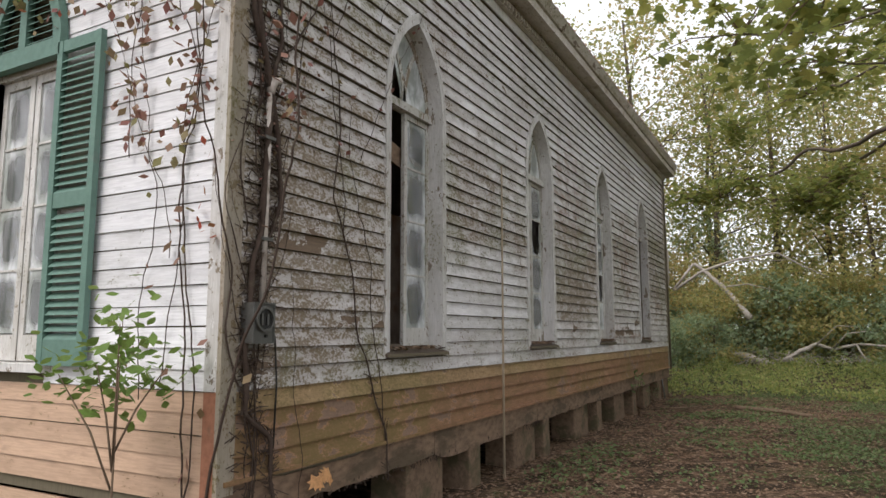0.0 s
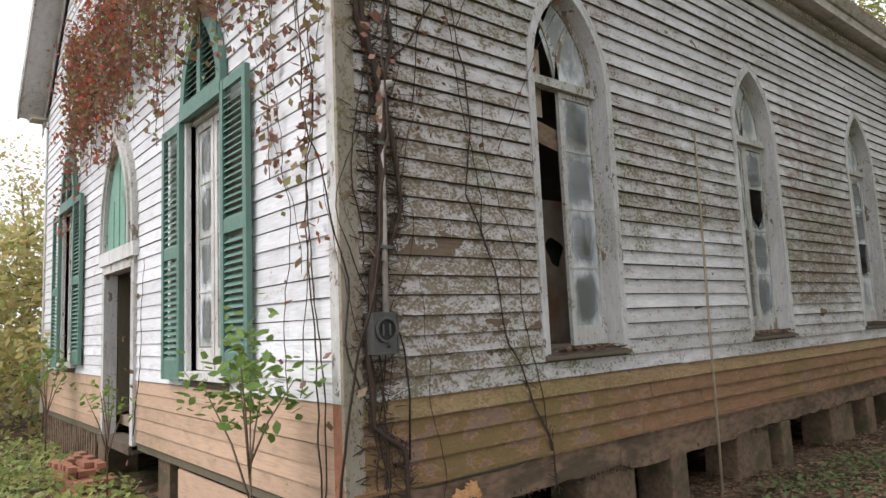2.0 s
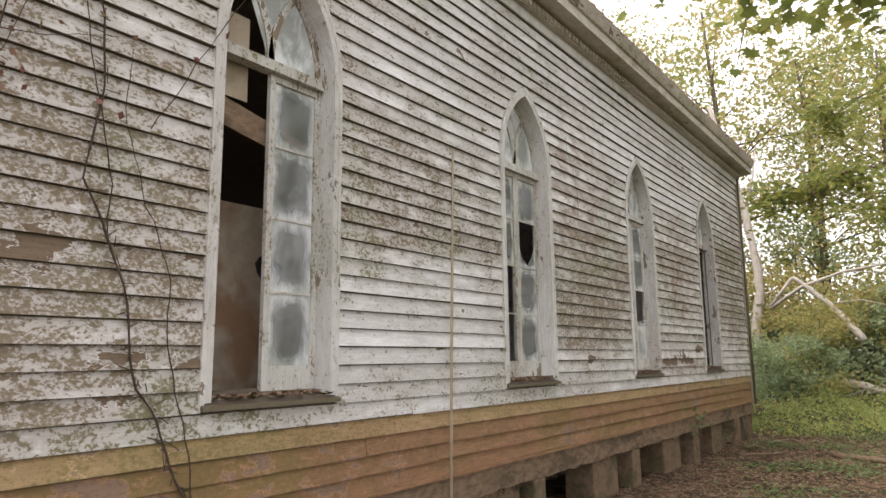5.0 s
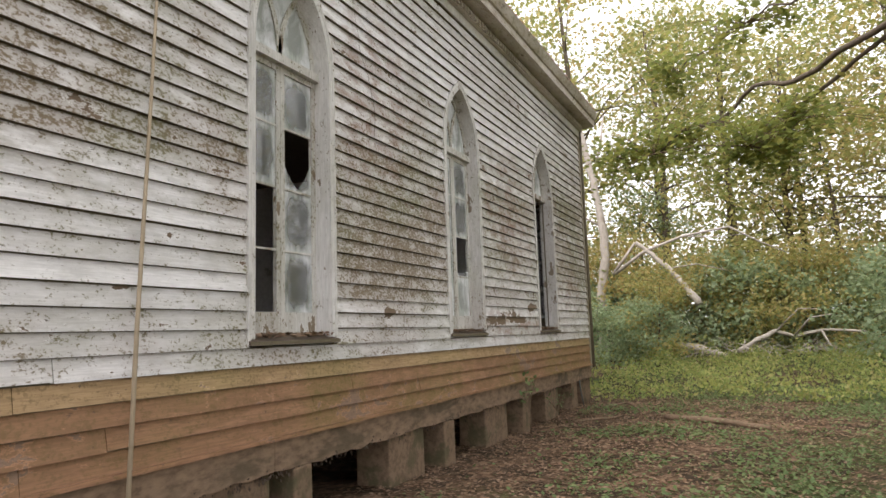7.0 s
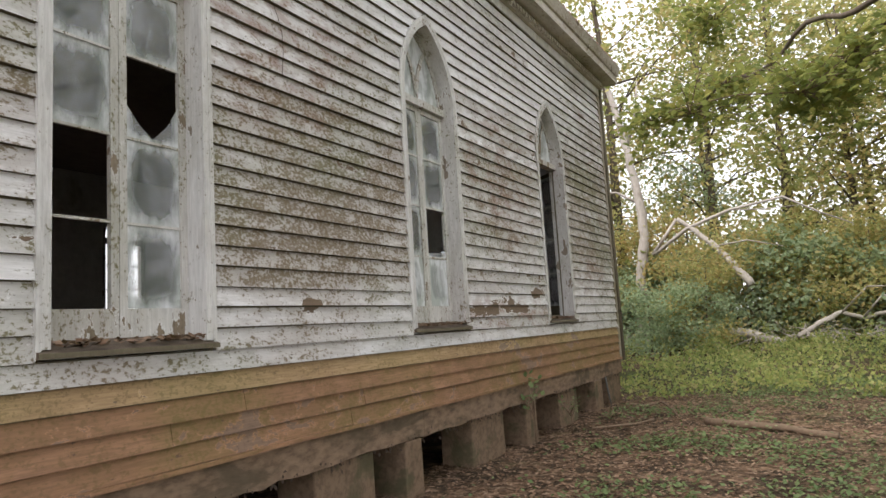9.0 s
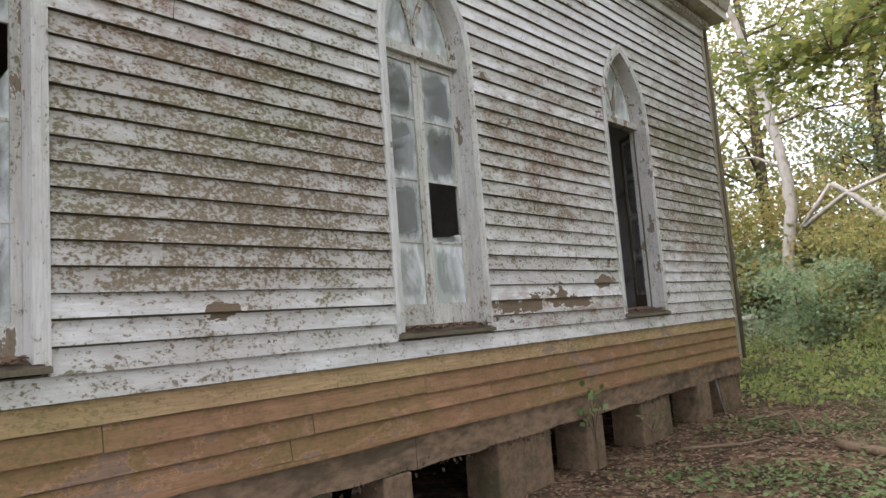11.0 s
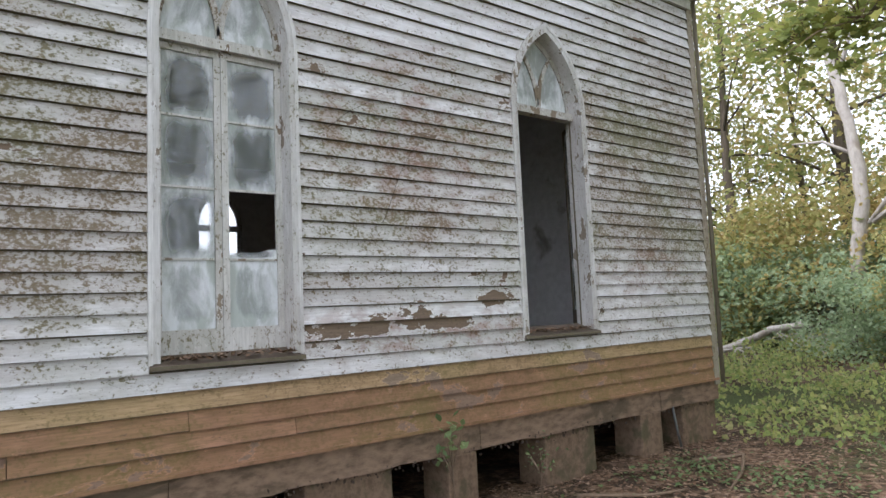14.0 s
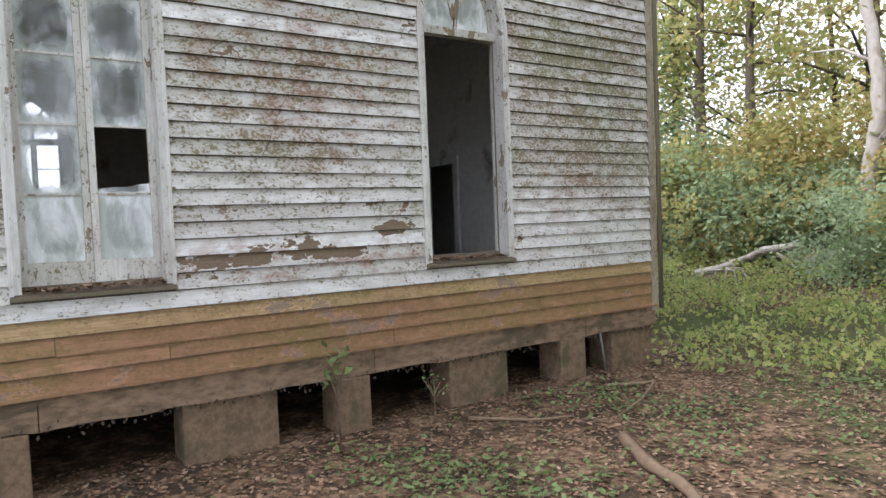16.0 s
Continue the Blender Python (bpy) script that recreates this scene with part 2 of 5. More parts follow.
M_CORNER = painted_siding("grimy_corner_paint", (0.42, 0.38, 0.32), (0.2, 0.15, 0.11), 0.35, 0.06, "z")
# rotten wood; also the painted shade under and between the clapboards
M_CORNER_DARK = plain("rotten_wood_and_lap_shade", (0.14, 0.12, 0.08), 0.85, stretch=(3, 3, 0.4), scale=14)
M_EAVE = painted_siding("grey_eave_paint", (0.6, 0.55, 0.48), (0.2, 0.15, 0.11), 0.1, 0.05, "y")
M_SHUTTER = plain("faded_green_paint", (0.125, 0.22, 0.178), 0.6, 0.3, 16, 0.002, dirt=(0.16, 0.2, 0.17), dirt_at=0.6)
M_DOOR_GREEN = plain("pale_green_paint", (0.2, 0.36, 0.28), 0.6, 0.3, 12, 0.002)
M_SASH = painted_siding("flaking_sash_paint", (0.72, 0.71, 0.68), (0.3, 0.24, 0.17), 0.16, 0.09, "z")
M_SILL = plain("rotten_grey_sill_wood", (0.13, 0.1, 0.075), 0.9, 0.6, 20, 0.008, stretch=(1, 0.4, 1), dirt=(0.08, 0.06, 0.04), dirt_at=0.5)
M_BEAM = plain("weathered_brown_beam", (0.24, 0.165, 0.11), 0.9, 0.9, 20, 0.014, stretch=(1, 0.4, 1), dirt=(0.075, 0.06, 0.038), dirt_at=0.47)
M_PIER = plain("mossy_concrete_block", (0.19, 0.13, 0.085), 0.95, 0.8, 16, 0.012, dirt=(0.07, 0.068, 0.035), dirt_at=0.48)
M_BRICK = plain("red_clay_brick", (0.33, 0.15, 0.09), 0.95, 0.5, 20, 0.006, dirt=(0.16, 0.12, 0.08))
M_METAL = plain("dull_galvanised_metal", (0.14, 0.14, 0.13), 0.5, 0.35, 16, 0.001, metal=0.6, dirt=(0.14, 0.11, 0.08))
M_PIPE = plain("painted_conduit", (0.5, 0.45, 0.4), 0.7, 0.5, 20, 0.002, dirt=(0.12, 0.09, 0.06), dirt_at=0.52)
M_DARK = plain("black_plastic_and_hole_shade", (0.03, 0.03, 0.028), 0.5, 0.2, 20)
M_ROD = plain("weathered_cane", (0.38, 0.31, 0.22), 0.8, 0.4, 20, 0.002, stretch=(1, 1, 0.2))
M_ROOF = plain("rusty_roof_metal", (0.3, 0.16, 0.12), 0.6, 0.5, 6, 0.002, metal=0.3)
M_INNER = plain("old_interior_plaster", (0.58, 0.56, 0.53), 0.9, 0.35, 5, 0.004, dirt=(0.2, 0.15, 0.1))
M_INBOARD = plain("grey_interior_boards", (0.74, 0.74, 0.75), 0.8, 0.3, 10, 0.003)
# the dimness of the room's top is put into this ceiling colour
M_CEILING = plain("shade_dark_ceiling", (0.16, 0.13, 0.1), 0.9, 0.4, 6)
M_FLOOR = plain("dusty_floorboards", (0.34, 0.27, 0.2), 0.9, 0.5, 9, 0.004, stretch=(1, 0.2, 1))
M_STAINED = plain("water_stained_panel", (0.4, 0.33, 0.25), 0.9, 0.5, 7, 0.003, dirt=(0.24, 0.12, 0.06), dirt_at=0.45)
M_VINE = plain("dry_vine_bark", (0.065, 0.045, 0.034), 0.95, 0.5, 40, 0.003)
M_BARK = plain("grey_brown_bark", (0.13, 0.105, 0.08), 0.95, 0.6, 9, 0.02, stretch=(2, 2, 0.4), dirt=(0.07, 0.075, 0.04), dirt_at=0.55)
M_DEADWOOD = plain("bleached_dead_wood", (0.42, 0.38, 0.34), 0.85, 0.5, 8, 0.01, stretch=(1.5, 1.5, 0.6), dirt=(0.2, 0.16, 0.12), dirt_at=0.56)
M_TWIG = plain("dead_brown_twig", (0.17, 0.12, 0.08), 0.9, 0.5, 20, 0.004)
M_GLASS = dirty_glass("dirty_window_glass", 0.75)
M_GLASS_CLEAR = dirty_glass("clear_far_glass", 0.1)
M_GLASS_PALE = dirty_glass("pale_fogged_glass", 0.95, 0.6)
M_CROWN = leafage("autumn_green_leaves", ((0.15, 0.2, 0.07), (0.23, 0.27, 0.09), (0.33, 0.33, 0.12), (0.43, 0.37, 0.15), (0.46, 0.32, 0.13)), 0.6)
M_CROWN_GOLD = leafage("golden_autumn_leaves", ((0.24, 0.28, 0.1), (0.36, 0.36, 0.14), (0.46, 0.39, 0.17), (0.48, 0.32, 0.14)), 0.6)
M_CROWN_DEEP = leafage("deep_green_leaves", ((0.19, 0.27, 0.15), (0.31, 0.4, 0.25), (0.42, 0.5, 0.34)), 0.62)
M_MAPLE = leafage("yellow_green_maple_leaves", ((0.08, 0.12, 0.03), (0.15, 0.19, 0.04), (0.23, 0.24, 0.05), (0.32, 0.24, 0.06)), 0.55)
M_BRIGHT = leafage("fresh_green_leaves", ((0.09, 0.17, 0.03), (0.14, 0.24, 0.05), (0.2, 0.27, 0.06)), 0.4)
M_WEED = leafage("yellow_green_weeds", ((0.13, 0.19, 0.07), (0.22, 0.29, 0.09), (0.38, 0.4, 0.13), (0.36, 0.3, 0.17)), 0.45)
M_IVY = leafage("dark_ground_ivy", ((0.07, 0.12, 0.045), (0.12, 0.18, 0.07), (0.2, 0.24, 0.1)), 0.3)
M_LITTER = leafage("fallen_brown_leaves", ((0.05, 0.03, 0.02), (0.12, 0.07, 0.042), (0.2, 0.12, 0.075), (0.31, 0.215, 0.15), (0.1, 0.05, 0.03)), 0.1, 0.7)
M_RED = leafage("red_creeper_leaves", ((0.3, 0.03, 0.03), (0.42, 0.06, 0.05), (0.25, 0.05, 0.03), (0.3, 0.14, 0.06)), 0.4)
M_DEADLEAF = leafage("withered_creeper_leaves", ((0.14, 0.05, 0.05), (0.2, 0.07, 0.065), (0.24, 0.14, 0.1), (0.2, 0.19, 0.07)), 0.25)
M_ORANGE = leafage("orange_leaves", ((0.6, 0.3, 0.12), (0.65, 0.38, 0.18)), 0.3)


def ground_material():
    k = Nodes("leaf_strewn_earth")
    pos = k.position()
    big, mid, fine = k.noise(pos, 0.35, 5, 0.6, 0.3), k.noise(pos, 3.0, 6, 0.7), k.noise(pos, 26.0, 6, 0.75)
    v = k.add("ShaderNodeTexVoronoi")
    k.put(v.inputs["Vector"], pos)
    v.inputs["Scale"].default_value = 17.0
    leafc = k.mix(k.ramp(v.outputs["Color"], 0.2, 0.8), (0.1, 0.062, 0.04), (0.27, 0.18, 0.12))
    soil = k.mix(k.ramp(mid, 0.4, 0.62), (0.05, 0.037, 0.025), leafc)
    green = k.mix(k.ramp(fine, 0.35, 0.65), (0.04, 0.045, 0.02), (0.1, 0.12, 0.045))
    sep = k.add("ShaderNodeSeparateXYZ")
    k.put(sep.inputs[0], pos)
    lush = k.math("ADD", k.ramp(sep.outputs[1], 15.5, 19.5, 0.0, 0.1), k.ramp(sep.outputs[0], 1.5, 6.0, 0.0, 0.1))
    cover = k.ramp(k.math("ADD", k.math("ADD", k.math("MULTIPLY", big, 0.7), k.math("MULTIPLY", mid, 0.35)), lush), 0.56, 0.7)
    k.bsdf(k.mix(cover, soil, green), 0.95, k.math("ADD", fine, v.outputs["Distance"]), 0.03, spec=0.1)
    return k.mat


M_GROUND = ground_material()


# ---- building blocks ----
class Shape:
    """Collects boxes, prisms and tubes into one mesh."""

    def __init__(self):
        self.v, self.f = [], []

    def add(self, verts, faces):
        n = len(self.v)
        self.v += [tuple(p) for p in verts]
        self.f += [tuple(i + n for i in f) for f in faces]
        return self

    def hexa(self, p):
        """Eight corners: four below, four above, each in turn round the box."""
        return self.add(p, [(3, 2, 1, 0), (4, 5, 6, 7), (0, 1, 5, 4), (1, 2, 6, 5), (2, 3, 7, 6), (3, 0, 4, 7)])

    def box(self, x0, x1, y0, y1, z0, z1):
        return self.hexa([(x0, y0, z0), (x1, y0, z0), (x1, y1, z0), (x0, y1, z0), (x0, y0, z1), (x1, y0, z1), (x1, y1, z1), (x0, y1, z1)])

    def prism(self, outline, d0, d1):
        """An upright outline of (s, z) points, between the depths d0 and d1."""
        n = len(outline)
        pts = [(s, d0, z) for s, z in outline] + [(s, d1, z) for s, z in outline]
        side = [(i, (i + 1) % n, n + (i + 1) % n, n + i) for i in range(n)]
        return self.add(pts, [tuple(range(n - 1, -1, -1)), tuple(range(n, 2 * n))] + side)

    def ring(self, outer, inner, d0, d1, closed=False):
        """A band between two outlines of (s, z) points of the same length."""
        n = len(outer)
        pts = [(s, d, z) for d in (d0, d1) for line in (outer, inner) for s, z in line]
        faces = []
        for i in range(n if closed else n - 1):
            j = (i + 1) % n
            faces += [(i, j, n + j, n + i), (2 * n + i, 3 * n + i, 3 * n + j, 2 * n + j), (i, 2 * n + i, 2 * n + j, j), (n + i, n + j, 3 * n + j, 3 * n + i)]
        if not closed:
            faces += [(0, n, 3 * n, 2 * n), (n - 1, 3 * n - 1, 4 * n - 1, 2 * n - 1)]
        return self.add(pts, faces)

    def tube(self, path, radii, sides=6):
        path = [Vector(p) for p in path]
        if not isinstance(radii, (list, tuple)):
            radii = [radii] * len(path)
        n0 = len(self.v)
        for i, p in enumerate(path):
            way = (path[min(i + 1, len(path) - 1)] - path[max(i - 1, 0)]).normalized()
            a = way.cross(Vector((0.31, 0.17, 0.93)) if abs(way.z) < 0.8 else Vector((1, 0.1, 0))).normalized()
            b = way.cross(a)
            for j in range(sides):
                w = 2 * math.pi * j / sides
                self.v.append(tuple(p + (a * math.cos(w) + b * math.sin(w)) * radii[i]))
        for i in range(len(path) - 1):
            for j in range(sides):
                k, l = n0 + i * sides, n0 + (i + 1) * sides
                self.f.append((k + j, k + (j + 1) % sides, l + (j + 1) % sides, l + j))
        self.f.append(tuple(n0 + j for j in range(sides - 1, -1, -1)))
        m = n0 + (len(path) - 1) * sides
        self.f.append(tuple(m + j for j in range(sides)))
        return self

    def mesh(self, name, material, fix=True, smooth=False):
        me = bpy.data.meshes.new(name)
        me.from_pydata(self.v, [], self.f)
        if fix:
            bm = bmesh.new()
            bm.from_mesh(me)
            bmesh.ops.recalc_face_normals(bm, faces=bm.faces)
            bm.to_mesh(me)
            bm.free()
        if smooth:
            me.polygons.foreach_set("use_smooth", [True] * len(me.polygons))
        me.materials.append(material)
        return me


def part(name, shape, material, parent=None, label="", smooth=False, fix=True):
    ob = new(name, shape.mesh(name, material, fix, smooth) if isinstance(shape, Shape) else shape)
    if parent is not None:
        ob.parent = parent
    return tagged(ob, label)


def thing(name, label, category, m=None, group="", kind=""):
    ob = new(name)
    ob.empty_display_size = 0.1
    if m is not None:
        ob.matrix_basis = m
    return tagged(ob, label, category, group, kind)


RNG = np.random.default_rng(7)
DIAMOND = ((0, -0.5), (0.3, 0.02), (0, 0.5), (-0.3, 0.02))
LOBED = ((0, -0.45), (0.16, -0.3), (0.5, -0.2), (0.3, 0.05), (0.36, 0.3), (0.12, 0.24), (0, 0.55), (-0.12, 0.24), (-0.36, 0.3), (-0.3, 0.05), (-0.5, -0.2), (-0.16, -0.3))


def leaf_mesh(name, centres, sizes, material, flat=0.0, outline=DIAMOND, hang=0.0, facing=None, rng=RNG):
    """Many small leaves in one mesh. flat: how far they lie level; facing: a direction that they turn towards."""
    c = np.asarray(centres, float)
    n, m = len(c), len(outline)
    nor = rng.normal(size=(n, 3))
    nor /= np.linalg.norm(nor, axis=1)[:, None]
    nor[:, 2] = np.where(nor[:, 2] < 0, -nor[:, 2], nor[:, 2])
    nor = nor * (1 - flat) + np.array((0, 0, 1.0)) * flat
    if facing is not None:
        nor = nor * 0.45 + np.array(facing)
    nor /= np.linalg.norm(nor, axis=1)[:, None]
    ref = rng.normal(size=(n, 3))
    if hang:
        ref = ref * (1 - hang) + np.array((0, 0, -1.0)) * hang
    b = ref - nor * (ref * nor).sum(1)[:, None]
    b /= np.linalg.norm(b, axis=1)[:, None]
    a = np.cross(b, nor)
    s = np.asarray(sizes, float).reshape(-1, 1)
    pts = np.empty((n, m, 3))
    for i, (u, w) in enumerate(outline):
        pts[:, i] = c + (a * u + b * w - nor * (abs(u) * 0.25 + w * w * 0.3)) * s
    me = bpy.data.meshes.new(name)
    me.vertices.add(n * m)
    me.vertices.foreach_set("co", pts.reshape(-1))
    me.loops.add(n * m)
    me.loops.foreach_set("vertex_index", np.arange(n * m, dtype=np.int32))
    me.polygons.add(n)
    me.polygons.foreach_set("loop_start", np.arange(0, n * m, m, dtype=np.int32))
    me.update(calc_edges=True)
    me.materials.append(material)
    return me


# ---- the church: sizes ----
LONG, WIDE, LAP, BASE = 16.84, 11.2, 0.1465, 0.69
EAVE, RISE = 6.2, 5.4
SPRING, SILL = 4.06, 1.42
WINDOW_CENTRES = (2.55, 6.27, 9.99, 13.74)
HALF, ARCH = 0.575, 0.95
CASING = 0.034


def arch_half(half, rise, spring, z):
    """Half the width of a pointed opening at the height z."""
    if z <= spring:
        return half
    if z >= spring + rise:
        return 0.0
    r = (half * half + rise * rise) / (2 * half)
    return max(0.0, math.sqrt(max(0.0, r * r - (z - spring) ** 2)) - (r - half))


def arch_line(c, half, rise, spring, bottom, steps=9):
    """The outline of a pointed opening, from the foot of one jamb over the point to the other."""
    up = [(arch_half(half, rise, spring, spring + rise * math.sin(0.5 * math.pi * i / steps)), spring + rise * math.sin(0.5 * math.pi * i / steps)) for i in range(steps)]
    left = [(c - half, bottom)] + [(c - w, z) for w, z in up]
    return left + [(c, spring + rise)] + [(2 * c - s, z) for s, z in reversed(left)]


def spans(z0, z1, ends, openings, grow=0.0):
    """The stretches of wall between the openings, as (s at foot, s at head) pairs."""
    cuts = []
    for c, half, bottom, spring, rise in openings:
        if z1 <= bottom + 0.02 or z0 >= spring + rise + grow:
            continue
        a = arch_half(half + grow, rise + grow, spring, z0) if rise else (half + grow if z0 < spring + grow - 0.03 else 0)
        b = arch_half(half + grow, rise + grow, spring, z1) if rise else a
        if a > 0:
            cuts.append((c - a, c - b, c + a, c + b))
    cuts.sort()
    out, (l0, l1, r0, r1) = [], ends
    for a, b, p, q in cuts:
        out.append((l0, l1, a, b))
        l0, l1 = p, q
    out.append((l0, l1, r0, r1))
    return [s for s in out if s[2] - s[0] > 0.03]


def wall_core(name, openings, length, base, top, label, m, gable=False, thick=0.2):
    """The wall behind the boards, with its openings cut through it."""
    sh = Shape()
    z = base
    while z < top - 0.01:
        z1 = min(z + LAP / 2, top)
        ends = (0, 0, length, length)
        if gable and z > EAVE:
            g0, g1 = (z - EAVE) * length / 2 / RISE, (z1 - EAVE) * length / 2 / RISE
            ends = (g0, g1, length - g0, length - g1)
        for a, b, p, q in spans(z, z1, ends, openings):
            sh.hexa([(a, 0.0, z), (p, 0.0, z), (p, thick, z), (a, thick, z), (b, 0.0, z1), (q, 0.0, z1), (q, thick, z1), (b, thick, z1)])
        z = z1
    ob = part(name, sh, M_INNER)
    # dark outer face deepens the shade in the gaps between boards
    ob.data.materials.append(M_CORNER_DARK)
    for f in ob.data.polygons:
        if f.normal.y < -0.9:
            f.material_index = 1
    ob.matrix_basis = m
    return tagged(ob, label, "wall", kind="structure")


def clapboards(wall, openings, length, base, top, choose, seed, gable=False, trim=0.09, longest=4.6, lap_shade=False, proud=0.017):
    """Lapped boards, each an object of its own, butt-jointed at random places."""
    rng = random.Random(seed)
    count = 0
    course = 0
    z = base
    while z < top - 0.02:
        z1 = min(z + LAP, top)
        ends = (trim, trim, length - trim, length - trim)
        if gable and z > EAVE:
            g0, g1 = (z - EAVE) * length / 2 / RISE, (z1 - EAVE) * length / 2 / RISE
            ends = (g0, g1, length - g0, length - g1)
        for a, b, p, q in spans(z, z1, ends, openings, CASING - 0.008):
            marks, s = [], a
            while p - s > longest and rng.random() < 0.8:
                s += rng.uniform(1.6, longest)
                if p - s > 0.7:
                    marks.append(s)
            edges = [(a, b)] + [(s, s) for s in marks] + [(p, q)]
            for i in range(len(edges) - 1):
                (s0, t0), (s1, t1) = edges[i], edges[i + 1]
                g = 0.003
                lift0, lift1 = rng.uniform(-0.007, 0.006), rng.uniform(-0.007, 0.006)
                out = -proud - rng.random() * 0.008
                sh = Shape()
                sh.hexa([(s0 + g, out, z + 0.002 + lift0), (s1 - g, out, z + 0.002 + lift1), (s1 - g, -0.002, z + 0.002 + lift1), (s0 + g, -0.002, z + 0.002 + lift0),
                         (t0 + g, -0.009, z1 - 0.005), (t1 - g, -0.009, z1 - 0.005), (t1 - g, -0.002, z1 - 0.005), (t0 + g, -0.002, z1 - 0.005)])
                bd = part("board", sh, choose(course, z), wall)
                # underside coloured dark to strengthen the shadow line below each board
                if lap_shade:
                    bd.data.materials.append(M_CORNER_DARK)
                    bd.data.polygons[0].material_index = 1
                count += 1
        z = z1
        course += 1
    return count


SIDE = pose(0, 0, 0, 0, 0, 90)
FRONT = pose(-WIDE, 0, 0)
FAR_SIDE = pose(-WIDE, LONG, 0, 0, 0, -90)
BACK = pose(0, LONG, 0, 0, 0, 180)
side_openings = [(c, HALF, SILL, SPRING, ARCH) for c in WINDOW_CENTRES]
DOOR_C = 5.6
front_openings = [(2.46, 0.5, 1.4, SPRING, 0.95), (DOOR_C, 0.68, 0.45, 2.68, 0), (WIDE - 2.46, 0.5, 1.4, SPRING, 0.95)]

# ---- ground ----
def height(x, y):
    h = -0.13 + 0.05 * noise.noise(Vector((x * 0.35, y * 0.35, 0.3))) + 0.02 * noise.noise(Vector((x * 1.7, y * 1.7, 2.0)))
    far = min(max((y - 17.5) / 12.0, 0.0), 1.0)
    return h + 0.55 * far * far * (3 - 2 * far)


gx = np.concatenate([-np.geomspace(700, 18, 14), np.arange(-15, 16.01, 0.3), np.geomspace(18, 700, 14)])
gy = np.concatenate([-np.geomspace(700, 14, 14), np.arange(-11, 34.01, 0.3), np.geomspace(37, 700, 14)])
gsh = Shape()
gsh.v = [(x, y, height(x, y)) for y in gy for x in gx]
gw = len(gx)
gsh.f = [(j * gw + i, j * gw + i + 1, (j + 1) * gw + i + 1, (j + 1) * gw + i) for j in range(len(gy) - 1) for i in range(gw - 1)]
tagged(part("ground", gsh, M_GROUND, smooth=True, fix=False), "earth strewn with brown leaves and low green weeds", "ground", kind="structure")

# ---- walls, floor, roof ----
wall_side = wall_core("wall_side", side_openings, LONG, 0.62, 6.3, "long clapboard wall, mildewed white over tan paint", SIDE)
wall_front = wall_core("wall_front", front_openings, WIDE, 0.45, EAVE + RISE - 0.05, "white clapboard gable front with tan lower boards", FRONT, True, 0.11)
wall_far = wall_core("wall_far_side", [(LONG - c, h, b, s, r) for c, h, b, s, r in side_openings], LONG, 0.62, 6.3, "opposite long wall of the church", FAR_SIDE)
wall_back = wall_core("wall_back", [], WIDE, 0.62, EAVE + RISE - 0.05, "rear gable wall of the church", BACK, True)
tagged(part("floor", Shape().box(-WIDE + 0.2, -0.2, 0.2, LONG - 0.2, 0.6, 0.74), M_FLOOR), "dusty wooden floor inside the church", "floor", kind="structure")
tagged(part("ceiling", Shape().box(-WIDE + 0.2, -0.2, 0.2, LONG - 0.2, 5.55, 5.65), M_CEILING), "board ceiling inside the church, coloured dark for shade", "ceiling", kind="structure")

door_in = [(3.05, 0.45, 0.74, 2.85, 0)]
part_wall = wall_core("wall_inner", door_in, 10.8, 0.74, 5.55, "grey boarded partition with a dark doorway", pose(-0.2, 15.6, 0, 0, 0, 180), thick=0.12)
part_wall.data.materials[0] = part_wall.data.materials[1] = M_INBOARD
fr = Shape()
fr.ring([(2.48, 0.74), (2.48, 2.97), (3.62, 2.97), (3.62, 0.74)], [(2.6, 0.74), (2.6, 2.85), (3.5, 2.85), (3.5, 0.74)], 0.12, 0.16)
part("door_frame", fr, M_INBOARD, part_wall, "grey door casing")
slats = Shape()
for i in range(40):
    for s0, s1 in ((0.1, 2.46), (3.64, 7.0)) if 0.76 + i * 0.12 < 2.98 else ((0.1, 7.0),):
        slats.box(s0, s1, 0.12, 0.128, 0.76 + i * 0.12, 0.865 + i * 0.12)
part("inner_boarding", slats, M_INBOARD, part_wall)


def roof_slab(name, side):
    """One slope of the roof, from the eave to the ridge, with an overhang."""
    k = RISE / (WIDE / 2)
    x_eave, x_ridge = 0.42, -WIDE / 2
    z_eave = EAVE + 0.42
    z_ridge = z_eave + (x_eave - x_ridge) * k
    fx = (lambda x: x) if side > 0 else (lambda x: -WIDE - x)
    sh = Shape()
    a, b = fx(x_eave), fx(x_ridge)
    sh.hexa([(a, -0.5, z_eave - 0.04), (a, LONG + 0.36, z_eave - 0.04), (b, LONG + 0.36, z_ridge - 0.04), (b, -0.5, z_ridge - 0.04),
             (a, -0.5, z_eave), (a, LONG + 0.36, z_eave), (b, LONG + 0.36, z_ridge), (b, -0.5, z_ridge)])
    roof = tagged(part(name, sh, M_ROOF), "rusty red metal roof slope", "roof", kind="structure")
    ribs = Shape()
    y = -0.45
    while y < LONG + 0.35:
        ribs.hexa([(a, y, z_eave), (a, y + 0.03, z_eave), (b, y + 0.03, z_ridge), (b, y, z_ridge), (a, y, z_eave + 0.025), (a, y + 0.03, z_eave + 0.025), (b, y + 0.03, z_ridge + 0.025), (b, y, z_ridge + 0.025)])
        y += 0.3
    part("rib", ribs, M_ROOF, roof)
    return roof


roof_slab("roof_near", 1)
roof_slab("roof_far", -1)


